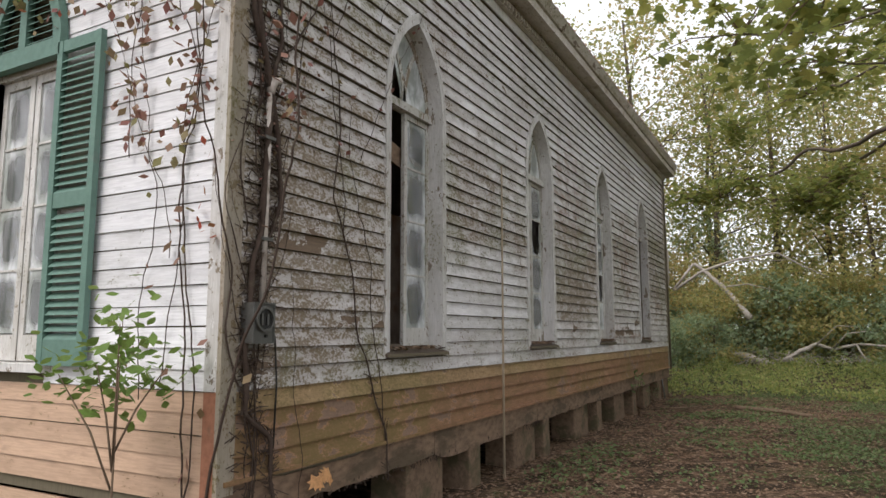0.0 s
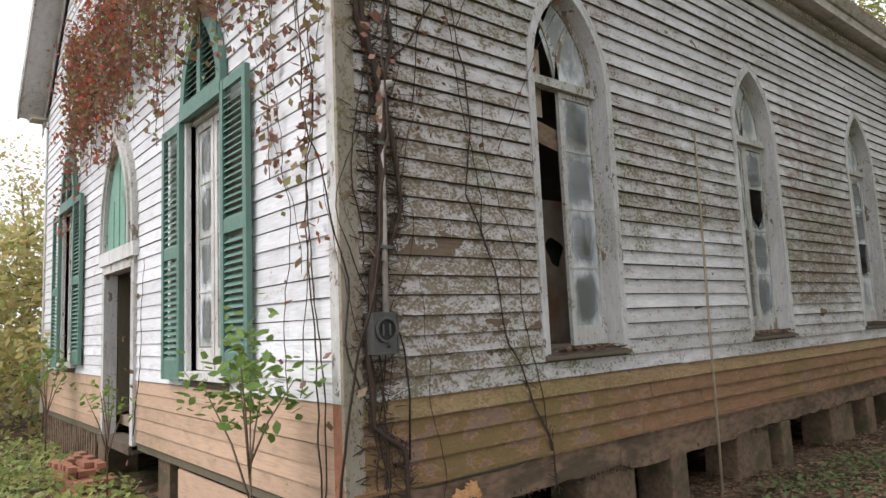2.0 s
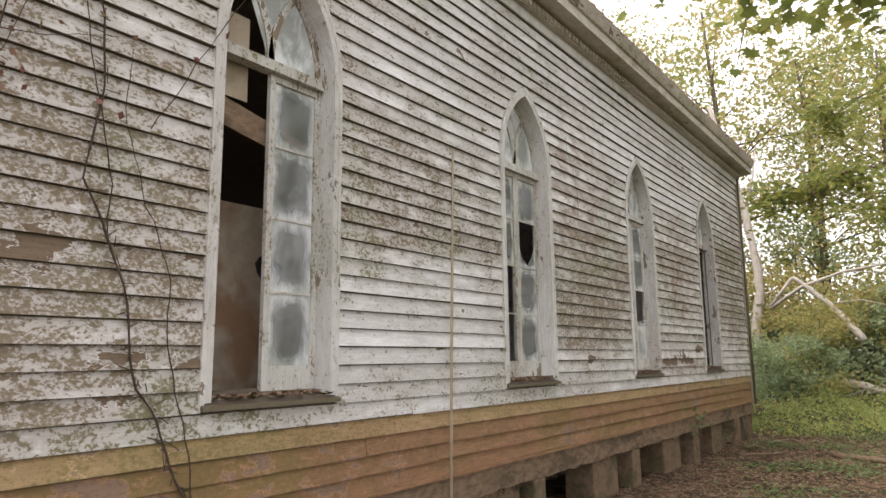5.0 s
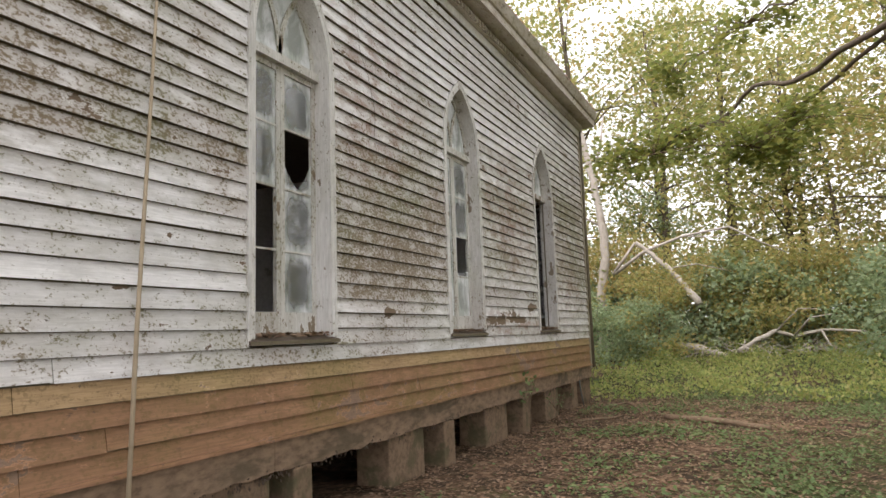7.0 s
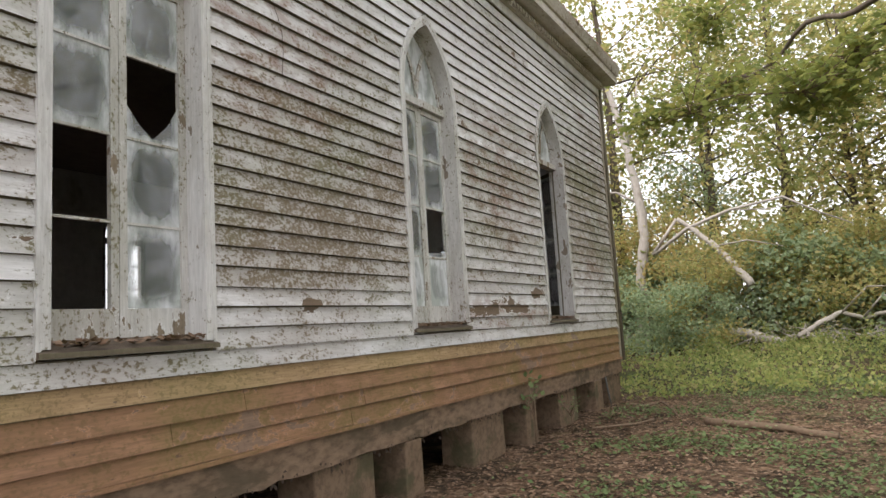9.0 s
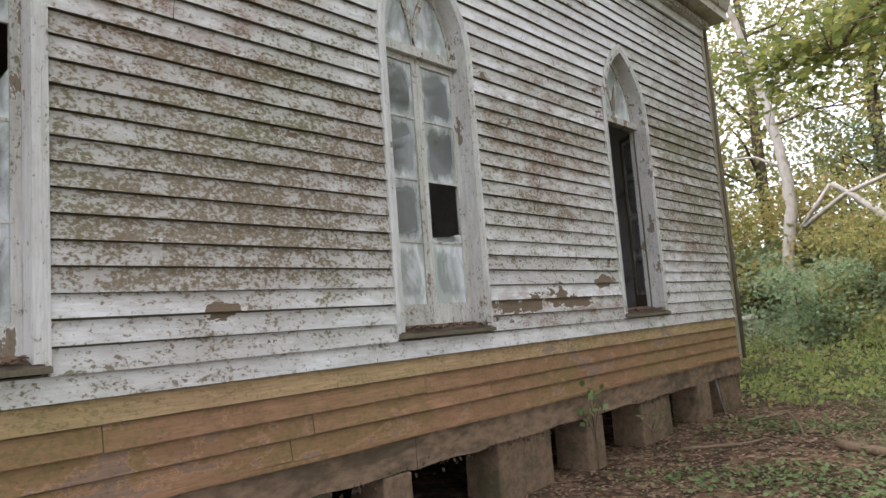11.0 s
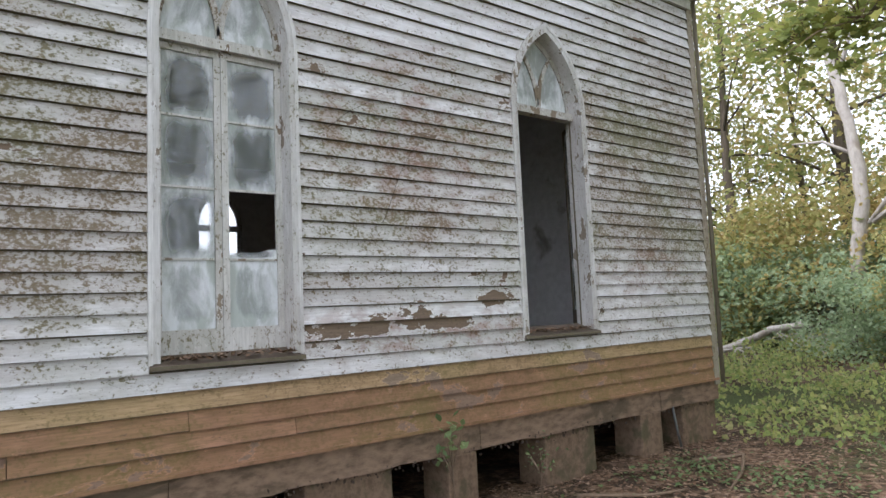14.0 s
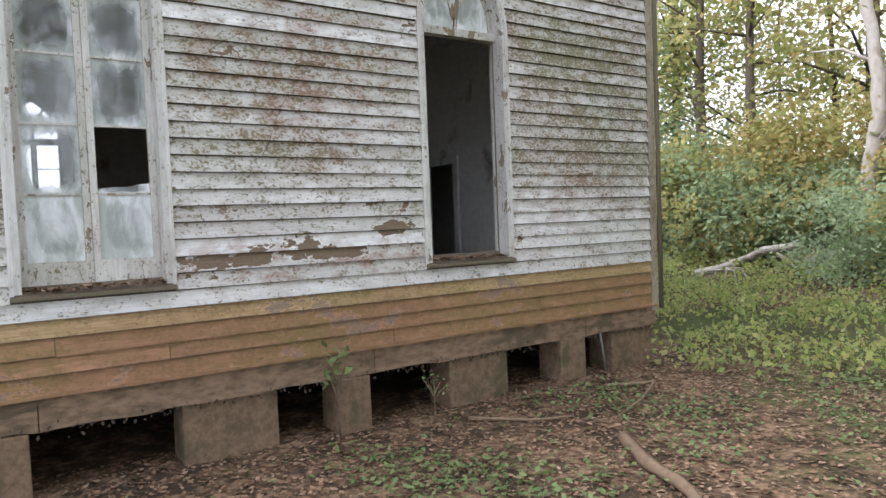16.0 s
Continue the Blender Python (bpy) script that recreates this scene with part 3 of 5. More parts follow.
def cornice(m, label):
    """Eave cornice: frieze, dentil course, soffit, fascia and crown."""
    c = thing("cornice", label, "cornice", m, kind="structure")
    part("frieze", Shape().box(0.0, LONG, -0.045, -0.004, 5.98, 6.21), M_TRIM, c)
    part("bed_mould", Shape().box(-0.1, LONG + 0.1, -0.11, -0.046, 6.12, 6.25), M_EAVE, c)
    dents = Shape()
    n = int(LONG / 0.11)
    for i in range(n):
        dents.box(i * 0.11, i * 0.11 + 0.055, -0.15, -0.112, 6.13, 6.21)
    tagged(part("dentil_course", dents, M_EAVE, c, "row of small square dentils"), kind="stuff")
    part("soffit", Shape().box(-0.3, LONG + 0.3, -0.36, -0.005, 6.25, 6.29), M_EAVE, c)
    x = -0.4
    while x < LONG + 0.3:
        x1 = min(x + 3.6, LONG + 0.34)
        part("fascia", Shape().prism([(x, 6.29), (x1 - 0.006, 6.29), (x1 - 0.006, 6.46), (x, 6.46)], -0.35, -0.32), M_EAVE, c)
        crown = Shape()
        prof = ((-0.35, 6.4), (-0.38, 6.42), (-0.41, 6.5), (-0.44, 6.58), (-0.33, 6.58))
        crown.add([(s, d, z) for s in (x, x1 - 0.004) for d, z in prof], [(0, 1, 2, 3, 4), (9, 8, 7, 6, 5)] + [(i, (i + 1) % 5, 5 + (i + 1) % 5, 5 + i) for i in range(5)])
        part("crown_mould", crown, M_EAVE, c)
        x = x1
    return c


cornice(SIDE, "weathered white eave cornice with a dentil course")
cornice(FAR_SIDE, "weathered white eave cornice with a dentil course")
for sgn in (1, -1):
    rake = thing("rake_trim", "white painted rake board along the gable", "trim", pose(-WIDE / 2, 0, 0), kind="structure")
    h, k = WIDE / 2 + 0.42, RISE / (WIDE / 2)
    top = EAVE + 0.42 + h * k
    for name, d0, d1, drop, deep in (("rake_fascia", -0.5, -0.46, 0.05, 0.26), ("rake_soffit", -0.46, -0.04, 0.24, 0.04), ("rake_frieze", -0.05, -0.032, 0.28, 0.36)):
        zt, zb = top - drop, top - drop - deep
        part(name, Shape().prism([(0, zb), (sgn * h, zb - h * k), (sgn * h, zt - h * k), (0, zt)], d0, d1), M_TRIM, rake)

# corner boards
cb = thing("corner_board", "grimy white corner board, rotten and stained at its foot", "trim", kind="structure")
part("corner_face", Shape().box(-0.036, 0.0, 0.0, 0.11, 1.28, 6.2).box(0.0, 0.036, -0.04, 0.11, 0.6, 6.2), M_CORNER, cb)
part("corner_return", Shape().box(-0.12, -0.001, -0.036, -0.003, 1.28, 6.2), M_TRIM, cb)
part("rotten_foot", Shape().box(-0.12, -0.001, -0.034, -0.003, 0.5, 1.275), M_BRICK, cb, "rotten red-brown foot")
cb = thing("corner_board", "dark weathered corner board and downpipe", "trim", kind="structure")
part("corner_face", Shape().box(-0.05, 0.03, LONG - 0.09, LONG + 0.035, 0.6, 6.22), M_CORNER, cb)
part("downpipe", Shape().tube([(0.05, LONG + 0.075, 0.62), (0.05, LONG + 0.075, 3.0), (0.045, LONG + 0.075, 6.24)], 0.032, 8), M_CORNER_DARK, cb, "dark rusty downpipe", True)
cb = thing("corner_board", "white corner board", "trim", kind="structure")
part("corner_face", Shape().box(-WIDE - 0.036, -WIDE + 0.1, -0.036, -0.002, 0.45, 6.2), M_TRIM, cb)


# ---- windows ----
def pane(name, outline, depth, parent, material=None, label=""):
    ob = part(name, Shape().prism(outline, depth, depth + 0.005), material or M_GLASS, parent, label)
    ob.visible_shadow = False
    return ob


def rect(s0, s1, z0, z1):
    return [(s0, z0), (s1, z0), (s1, z1), (s0, z1)]


PANE_Z = (1.72, 2.27, 2.84, 3.41, 3.93)


def sash(win, s0, s1, depth, states, glass=None, paint=None):
    """A narrow casement leaf with four panes. states, from the foot up: 'whole', 'fogged', 'gone', 'broken' or 'stub'."""
    st = 0.055
    leaf = part("sash", Shape().ring([(s0, 1.53), (s0, 3.985), (s1, 3.985), (s1, 1.53)], [(s0 + st, 1.72), (s0 + st, 3.93), (s1 - st, 3.93), (s1 - st, 1.72)], depth, depth + 0.04, True), paint or M_SASH, win)
    for i, state in enumerate(states):
        a, b = PANE_Z[i], PANE_Z[i + 1]
        if i and not (state == "gone" and states[i - 1] == "gone" and depth > 5):
            part("glazing_bar", Shape().box(s0 + st, s1 - st, depth + 0.008, depth + 0.032, a - 0.009, a + 0.009), M_SASH, leaf)
        p, q = s0 + st + 0.001, s1 - st - 0.001
        if state in ("whole", "fogged"):
            pane("pane", rect(p, q, a + 0.002, b - 0.002), depth + 0.018, leaf, M_GLASS_PALE if state == "fogged" else glass)
        elif state == "broken":
            w = q - p
            pane("pane", [(p, a + 0.01), (q, a + 0.01), (q, a + 0.3), (p + w * 0.78, a + 0.14), (p + w * 0.5, a + 0.03), (p + w * 0.28, a + 0.1), (p, a + 0.24)], depth + 0.018, leaf, label="jagged remains of a broken pane")
        elif state == "stub":
            w = q - p
            pane("pane", [(p, a + 0.01), (q, a + 0.01), (q, a + 0.09), (p + w * 0.8, a + 0.085), (p + w * 0.6, a + 0.06), (p + w * 0.3, a + 0.06), (p, a + 0.04)], depth + 0.018, leaf, label="low broken strip of glass")
    return leaf


def church_window(name, m, c, left, right, missing_light=False, label="", glass=None):
    """A tall pointed window: casing, jamb lining, sill, rail, tracery lights and two casement leaves."""
    win = thing(name, label, "window", m, kind="structure")
    bottom = SILL + 0.07
    inner, outer = arch_line(c, HALF, ARCH, SPRING, bottom), arch_line(c, HALF + CASING, ARCH + CASING * 1.5, SPRING, bottom - 0.06)
    part("casing", Shape().ring(outer, inner, -0.044, -0.001), M_TRIM, win)
    slim = arch_line(c, HALF - 0.05, ARCH - 0.07, SPRING, bottom)
    part("jamb_lining", Shape().ring(inner, slim, -0.04, 0.21), M_TRIM, win)
    part("window_sill", Shape().hexa([(c - HALF - 0.03, -0.07, SILL + 0.02), (c + HALF + 0.03, -0.07, SILL + 0.02), (c + HALF + 0.03, 0.2, SILL + 0.02), (c - HALF - 0.03, 0.2, SILL + 0.02),
                                     (c - HALF - 0.03, -0.07, SILL + 0.05), (c + HALF + 0.03, -0.07, SILL + 0.05), (c + HALF + 0.03, 0.2, SILL + 0.14), (c - HALF - 0.03, 0.2, SILL + 0.14)]), M_SILL, win, "rotten grey sill littered with debris")
    part("sill_nosing", Shape().box(c - HALF - 0.032, c + HALF + 0.032, -0.075, -0.071, SILL + 0.018, SILL + 0.05), M_CORNER_DARK, win)
    bits = [(c + RNG.uniform(-0.52, 0.52), RNG.uniform(-0.08, 0.12), SILL + 0.09 + RNG.uniform(0, 0.03)) for _ in range(190)]
    tagged(part("sill_debris", leaf_mesh("sill_debris", bits, RNG.uniform(0.03, 0.08, 190), M_LITTER, flat=0.6), None, win), kind="stuff")
    D = 0.135
    part("transom_rail", Shape().box(c - HALF + 0.045, c + HALF - 0.045, D - 0.05, D + 0.06, 3.99, 4.075), M_SASH, win)
    frame_in = arch_line(c, HALF - 0.1, ARCH - 0.14, SPRING, 4.07)
    part("arch_frame", Shape().ring(slim[1:-1], frame_in[1:-1], D, D + 0.04), M_SASH, win)
    bars = Shape()
    h = HALF - 0.08
    for sg in (-1, 1):
        pts_o, pts_i = [], []
        r = 1.02
        for i in range(8):
            zz = 0.72 * i / 7
            s = h * 0.0 + sg * (r - math.sqrt(r * r - zz * zz)) * 1.0
            pts_o.append((c + s + sg * 0.03, 4.07 + zz))
            pts_i.append((c + s - sg * 0.03, 4.07 + zz))
        bars.ring(pts_o, pts_i, D + 0.002, D + 0.038)
    part("tracery", bars, M_SASH, win)
    zs = sorted({z for _, z in frame_in})
    if missing_light:
        keep = [(c - 0.0, 4.075)] + [(c + arch_half(h, ARCH - 0.11, SPRING, z), z) for z in zs if z > 4.08] + [(c, SPRING + ARCH - 0.12), (c - 0.2, 4.55)]
        keep = [(c, 4.075), (c + h, 4.075)] + keep[1:]
        pane("pane", keep, D + 0.018, win, M_GLASS_PALE)
    else:
        pane("pane", arch_line(c, h, ARCH - 0.11, SPRING, 4.075), D + 0.018, win, glass or M_GLASS_PALE)
    if left:
        sash(win, c - HALF + 0.052, c - 0.002, D, left, glass)
    if right:
        sash(win, c + 0.002, c + HALF - 0.052, D, right, glass)
    return win


W4 = ("whole",) * 4
w1 = church_window("window_1", SIDE, WINDOW_CENTRES[0], None, W4, True, "tall pointed window, one casement leaf missing")
w2 = church_window("window_2", SIDE, WINDOW_CENTRES[1], ("gone", "gone", "whole", "whole"), ("whole", "whole", "broken", "whole"), False, "tall pointed window with broken and missing panes")
w3 = church_window("window_3", SIDE, WINDOW_CENTRES[2], ("fogged", "whole", "whole", "whole"), ("fogged", "stub", "whole", "whole"), False, "tall pointed window with one pane out")
w4 = church_window("window_4", SIDE, WINDOW_CENTRES[3], None, None, False, "tall pointed window standing open, leaves gone")
for i, c in enumerate(WINDOW_CENTRES):
    church_window("window_%d" % (5 + i), FAR_SIDE, LONG - c, ("whole", "gone", "whole", "whole"), W4, False, "tall pointed window in the opposite wall", M_GLASS_CLEAR)
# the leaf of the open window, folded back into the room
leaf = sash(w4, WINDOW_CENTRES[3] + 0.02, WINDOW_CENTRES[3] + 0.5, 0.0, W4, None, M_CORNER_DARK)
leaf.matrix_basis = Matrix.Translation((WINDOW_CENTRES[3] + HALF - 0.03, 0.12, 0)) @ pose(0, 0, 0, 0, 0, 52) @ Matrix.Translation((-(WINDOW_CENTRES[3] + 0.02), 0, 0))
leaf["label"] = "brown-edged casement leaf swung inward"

# panel, slat and board that close part of the first window from inside
panel_sh = Shape()
hole_c, hole_r = (3.08, 2.5), 0.15
ang = [2 * math.pi * i / 16 for i in range(16)]
ring_in = [(hole_c[0] + hole_r * (0.85 + 0.25 * math.sin(3 * a)) * math.cos(a), hole_c[1] + hole_r * (1.1 + 0.2 * math.cos(2 * a + 1)) * math.sin(a)) for a in ang]
def to_edge(a):
    ca, sa = math.cos(a), math.sin(a)
    k = min((0.8 if ca > 0 else 0.85) / max(abs(ca), 1e-6), (0.56 if sa > 0 else 1.758) / max(abs(sa), 1e-6))
    return (hole_c[0] + k * ca, hole_c[1] + k * sa)
panel_sh.ring([to_edge(a) for a in ang], ring_in, 0.75, 0.765, True)
pb = part("wall_panel", panel_sh, M_STAINED)
pb.matrix_basis = SIDE
# black sheets added behind the hole stand in for the shade inside
part("hole_shade_backing", Shape().box(hole_c[0] - 0.3, hole_c[0] + 0.3, 0.9, 0.92, hole_c[1] - 0.3, hole_c[1] + 0.3).box(hole_c[0] + 0.3, hole_c[0] + 0.32, 0.765, 0.92, hole_c[1] - 0.3, hole_c[1] + 0.3), M_DARK, pb, "black backing that gives the hole its shade")
tagged(pb, "water-stained tan panel with a round hole behind the window", "panel")
bd = part("loose_board", Shape().hexa([(1.98, 0.2, 3.52), (3.12, 0.2, 3.3), (3.12, 0.22, 3.3), (1.98, 0.22, 3.52), (1.98, 0.2, 3.74), (3.12, 0.2, 3.5), (3.12, 0.22, 3.5), (1.98, 0.22, 3.74)]), M_BEAM)
bd.matrix_basis = SIDE
tagged(bd, "grey board nailed across the window inside", "board")
bd = part("brown_board", Shape().box(1.98, 2.4, 0.22, 0.235, 3.72, 4.4), M_STAINED)
bd.matrix_basis = SIDE
tagged(bd, "brown board behind the window rail", "board")


# ---- front: windows, shutters, door ----
def shutter(name, s0, s1, m, z0=1.4, z1=4.08):
    """A louvred shutter leaf: stiles, rails and slats."""
    sh = thing(name, "faded green louvred wooden shutter", "shutter", m, "front shutters")
    st = 0.07
    for a in (s0, s1 - st):
        part("stile", Shape().box(a, a + st, -0.105, -0.055, z0, z1), M_SHUTTER, sh)
    mid = z0 + (z1 - z0) * 0.49
    for a, b in ((z0, z0 + 0.2), (mid - 0.06, mid + 0.06), (z1 - 0.1, z1)):
        part("rail", Shape().box(s0 + st, s1 - st, -0.1, -0.06, a, b), M_SHUTTER, sh)
    slat = Shape().hexa([(s0 + st, -0.1, 0), (s1 - st, -0.1, 0), (s1 - st, -0.058, 0.04), (s0 + st, -0.058, 0.04), (s0 + st, -0.096, 0.01), (s1 - st, -0.096, 0.01), (s1 - st, -0.054, 0.05), (s0 + st, -0.054, 0.05)]).mesh("slat", M_SHUTTER)
    for lo, hi in ((z0 + 0.2, mid - 0.06), (mid + 0.06, z1 - 0.1)):
        n = int((hi - lo) / 0.062)
        for i in range(n):
            o = part("slat", slat, None, sh)
            o.location = (0, 0, lo + i * (hi - lo - 0.03) / n)
    return sh


def front_window(name, c):
    win = thing(name, "tall white front window under a green louvred arch", "window", FRONT, kind="structure")
    half = 0.5
    jamb = Shape()
    jamb.box(c - half - 0.09, c - half, -0.05, 0.19, 1.42, 4.06).box(c + half, c + half + 0.09, -0.05, 0.19, 1.42, 4.06)
    part("casing", jamb, M_TRIM, win)
    part("window_sill", Shape().box(c - half - 0.1, c + half + 0.1, -0.1, 0.19, 1.36, 1.43), M_TRIM, win)
    part("head", Shape().box(c - half, c + half, 0.0, 0.1, 3.96, 4.06), M_TRIM, win)
    for s0, s1 in ((c - half, c - 0.01), (c + 0.01, c + half)):
        leaf = part("sash", Shape().ring([(s0, 1.44), (s0, 3.96), (s1, 3.96), (s1, 1.44)], [(s0 + 0.07, 1.66), (s0 + 0.07, 3.88), (s1 - 0.07, 3.88), (s1 - 0.07, 1.66)], 0.05, 0.09, True), M_SASH, win)
        for i in range(4):
            a = 1.66 + i * 0.555
            if i:
                part("glazing_bar", Shape().box(s0 + 0.07, s1 - 0.07, 0.058, 0.082, a - 0.01, a + 0.01), M_SASH, leaf)
            pane("pane", rect(s0 + 0.071, s1 - 0.071, a + 0.011, a + 0.545), 0.068, leaf)
    # the louvred arch
    out, inn = arch_line(c, half + 0.06, 1.02, SPRING + 0.02, SPRING - 0.02), arch_line(c, half - 0.05, 0.86, SPRING + 0.02, SPRING + 0.1)
    lou = part("louvred_arch", Shape().ring(out, inn, -0.1, -0.03), M_SHUTTER, win, "green louvred pointed arch")
    part("arch_rail", Shape().box(c - half - 0.06, c + half + 0.06, -0.105, -0.03, SPRING - 0.06, SPRING + 0.1), M_SHUTTER, lou)
    part("arch_stile", Shape().box(c - 0.05, c + 0.05, -0.104, -0.04, SPRING + 0.1, SPRING + 0.9), M_SHUTTER, lou)
    z = SPRING + 0.12
    while z < SPRING + 0.84:
        w = arch_half(half - 0.05, 0.86, SPRING + 0.02, z) - 0.002
        if w > 0.08:
            for a, b in ((c - w, c - 0.05), (c + 0.05, c + w)):
                part("slat", Shape().hexa([(a, -0.09, z), (b, -0.09, z), (b, -0.045, z + 0.035), (a, -0.045, z + 0.035), (a, -0.086, z + 0.01), (b, -0.086, z + 0.01), (b, -0.041, z + 0.045), (a, -0.041, z + 0.045)]), M_SHUTTER, lou)
        z += 0.062
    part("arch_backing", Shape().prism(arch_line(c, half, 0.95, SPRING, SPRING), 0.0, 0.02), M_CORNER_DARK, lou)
    return win


for i, c in enumerate((WIDE - 2.46, 2.46)):
    front_window("window_%d" % (9 + i), c)
    shutter("shutter", c + 0.54, c + 1.11, FRONT, 1.42, 4.1)
    shutter("shutter", c - 1.13, c - 0.56, FRONT, 1.34, 4.02)

door = thing("door_1", "open front doorway under a pointed white hood", "door", FRONT, kind="structure")
dc = DOOR_C
part("door_frame", Shape().ring([(dc - 0.78, 0.45), (dc - 0.78, 2.8), (dc + 0.78, 2.8), (dc + 0.78, 0.45)], [(dc - 0.66, 0.45), (dc - 0.66, 2.68), (dc + 0.66, 2.68), (dc + 0.66, 0.45)], -0.06, 0.115), M_TRIM, door, "weathered white door frame")
part("door_head", Shape().box(dc - 0.86, dc + 0.86, -0.09, -0.002, 2.8, 2.98), M_TRIM, door)
part("hood", Shape().ring(arch_line(dc, 0.82, 1.5, 3.2, 2.98), arch_line(dc, 0.62, 1.2, 3.2, 2.98), -0.09, -0.002), M_TRIM, door, "white pointed hood moulding")
part("hood_bead", Shape().ring(arch_line(dc, 0.72, 1.35, 3.2, 2.98), arch_line(dc, 0.66, 1.26, 3.2, 2.98), -0.12, -0.09), M_TRIM, door)
part("green_panel", Shape().prism(arch_line(dc, 0.62, 1.2, 3.2, 2.98), -0.034, -0.03), M_DOOR_GREEN, door, "pale green panel in the arch")
for s in (-0.28, 0.0, 0.28):
    part("panel_batten", Shape().box(dc + s - 0.025, dc + s + 0.025, -0.045, -0.035, 3.0, 4.1 - abs(s) * 1.6), M_DOOR_GREEN, door)
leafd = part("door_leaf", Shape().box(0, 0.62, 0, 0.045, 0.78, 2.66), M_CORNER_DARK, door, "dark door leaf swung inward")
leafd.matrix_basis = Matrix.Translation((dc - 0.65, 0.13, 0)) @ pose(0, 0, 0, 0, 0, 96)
part("threshold", Shape().box(dc - 0.78, dc + 0.78, -0.1, 0.2, 0.4, 0.5), M_SILL, door)

# bricks of the broken front step
steps = thing("brick_step", "broken red brick step below the doorway", "step", pose(-WIDE + dc, -0.45, height(-5.6, -0.4)))
bk = Shape().box(-0.1, 0.1, -0.05, 0.05, -0.032, 0.032).mesh("brick", M_BRICK)
rr = random.Random(3)
for layer in range(6):
    for row in range(4):
        for i in range(8 - layer // 2):
            if layer > 3 and rr.random() < 0.45:
                continue
            o = part("brick", bk, None, steps)
            o.matrix_basis = pose(-0.85 + i * 0.215 + (layer % 2) * 0.1 + rr.uniform(-0.01, 0.01), -0.05 - row * 0.105 + 0.3 - layer * 0.02 + 0.0, 0.0 + layer * 0.075 + 0.02, rr.uniform(-2, 2), rr.uniform(-2, 2), rr.uniform(-6, 6))

# skirt of the front wall
sk = thing("front_skirt", "tan painted skirting panel below the front boards", "panel", kind="structure")
part("skirt_panel", Shape().box(-3.35, -0.14, 0.0, 0.03, -0.25, 0.42), M_FRONT_TAN, sk)
for i in range(26):
    part("slat", Shape().box(-11.1 + i * 0.16, -11.02 + i * 0.16, 0.02, 0.05, -0.2, 0.46), M_BEAM, sk)
for x in (-11.0, -7.0, -4.2, -3.5):
    tagged(part("pier", Shape().box(x, x + 0.4, 0.06, 0.5, -0.4, 0.45), M_PIER), "weathered foundation pier under the front wall", "pier", "front piers")

# ---- sill beam and piers under the long wall ----
beam = thing("sill_beam", "rotting brown sill beam on piers", "beam", kind="structure")
rr = random.Random(11)
y = 0.0
while y < LONG - 0.1:
    y1 = min(y + rr.uniform(2.4, 3.6), LONG)
    sh = Shape()
    n = int((y1 - y) / 0.16) + 1
    sag = 0.0
    top, bot = [], []
    for i in range(n + 1):
        s = y + (y1 - y - 0.008) * i / n
        sag = 0.025 * noise.noise(Vector((s * 1.6, 0, 5))) + 0.03 * noise.noise(Vector((s * 5.3, 0, 1)))
        bot.append((s, 0.405 + sag - (0.05 if 3.0 < s < 5.2 else 0)))
        top.append((s, 0.655 + 0.004 * noise.noise(Vector((s * 3, 2, 1))) - (0.03 if 0.55 < s < 1.6 else 0.0)))
    for i in range(n):
        (a, za), (b, zb), (_, ta), (_, tb) = bot[i], bot[i + 1], top[i], top[i + 1]
        sh.hexa([(-0.16, a, za), (0.012, a, za), (0.012, b, zb), (-0.16, b, zb), (-0.16, a, ta), (0.012, a, ta), (0.012, b, tb), (-0.16, b, tb)])
    part("beam_length", sh, M_BEAM, beam)
    y = y1
strip = Shape()
for i in range(56):
    a = 0.02 + i * 0.3
    z = 0.662 + 0.006 * noise.noise(Vector((a, 3, 3)))
    strip.box(0.013, 0.055, a, min(a + 0.302, LONG), z, z + 0.03)
part("drip_strip", strip, M_SIDE_TAN, beam, "warped drip strip above the beam")

fringe = [(RNG.uniform(-0.01, 0.02), RNG.uniform(0.2, LONG - 0.2), 0.4 + 0.03 * RNG.normal()) for _ in range(900)]
tagged(part("rotten_fringe", leaf_mesh("rotten_fringe", fringe, RNG.uniform(0.015, 0.05, 900), M_VINE, hang=0.7, facing=(1.0, 0, 0)), None, beam, "splintered fringe along the lower edge"), kind="stuff")
PIERS = [(10.6, 0.86), (13.42, 0.82), (16.0, 0.8), (7.9, 0.8), (5.2, 0.8), (2.45, 0.75), (0.15, 0.7)]
SLIM = [(12.06, 0.36), (15.05, 0.42), (9.15, 0.3), (6.25, 0.25), (3.75, 0.3)]


def pier(y, w, x0, x1, top):
    sh = Shape()
    z0 = height(0, y) - 0.2
    sh.hexa([(x0, y - 0.008, z0), (x1 + 0.008, y - 0.005, z0), (x1 + 0.008, y + w + 0.005, z0), (x0, y + w + 0.008, z0),
             (x0, y, top), (x1, y, top), (x1, y + w, top), (x0, y + w, top)])
    ob = part("pier", sh, M_PIER)
    bv = ob.modifiers.new("worn_edges", "BEVEL")
    bv.width, bv.segments = 0.018, 2
    return ob


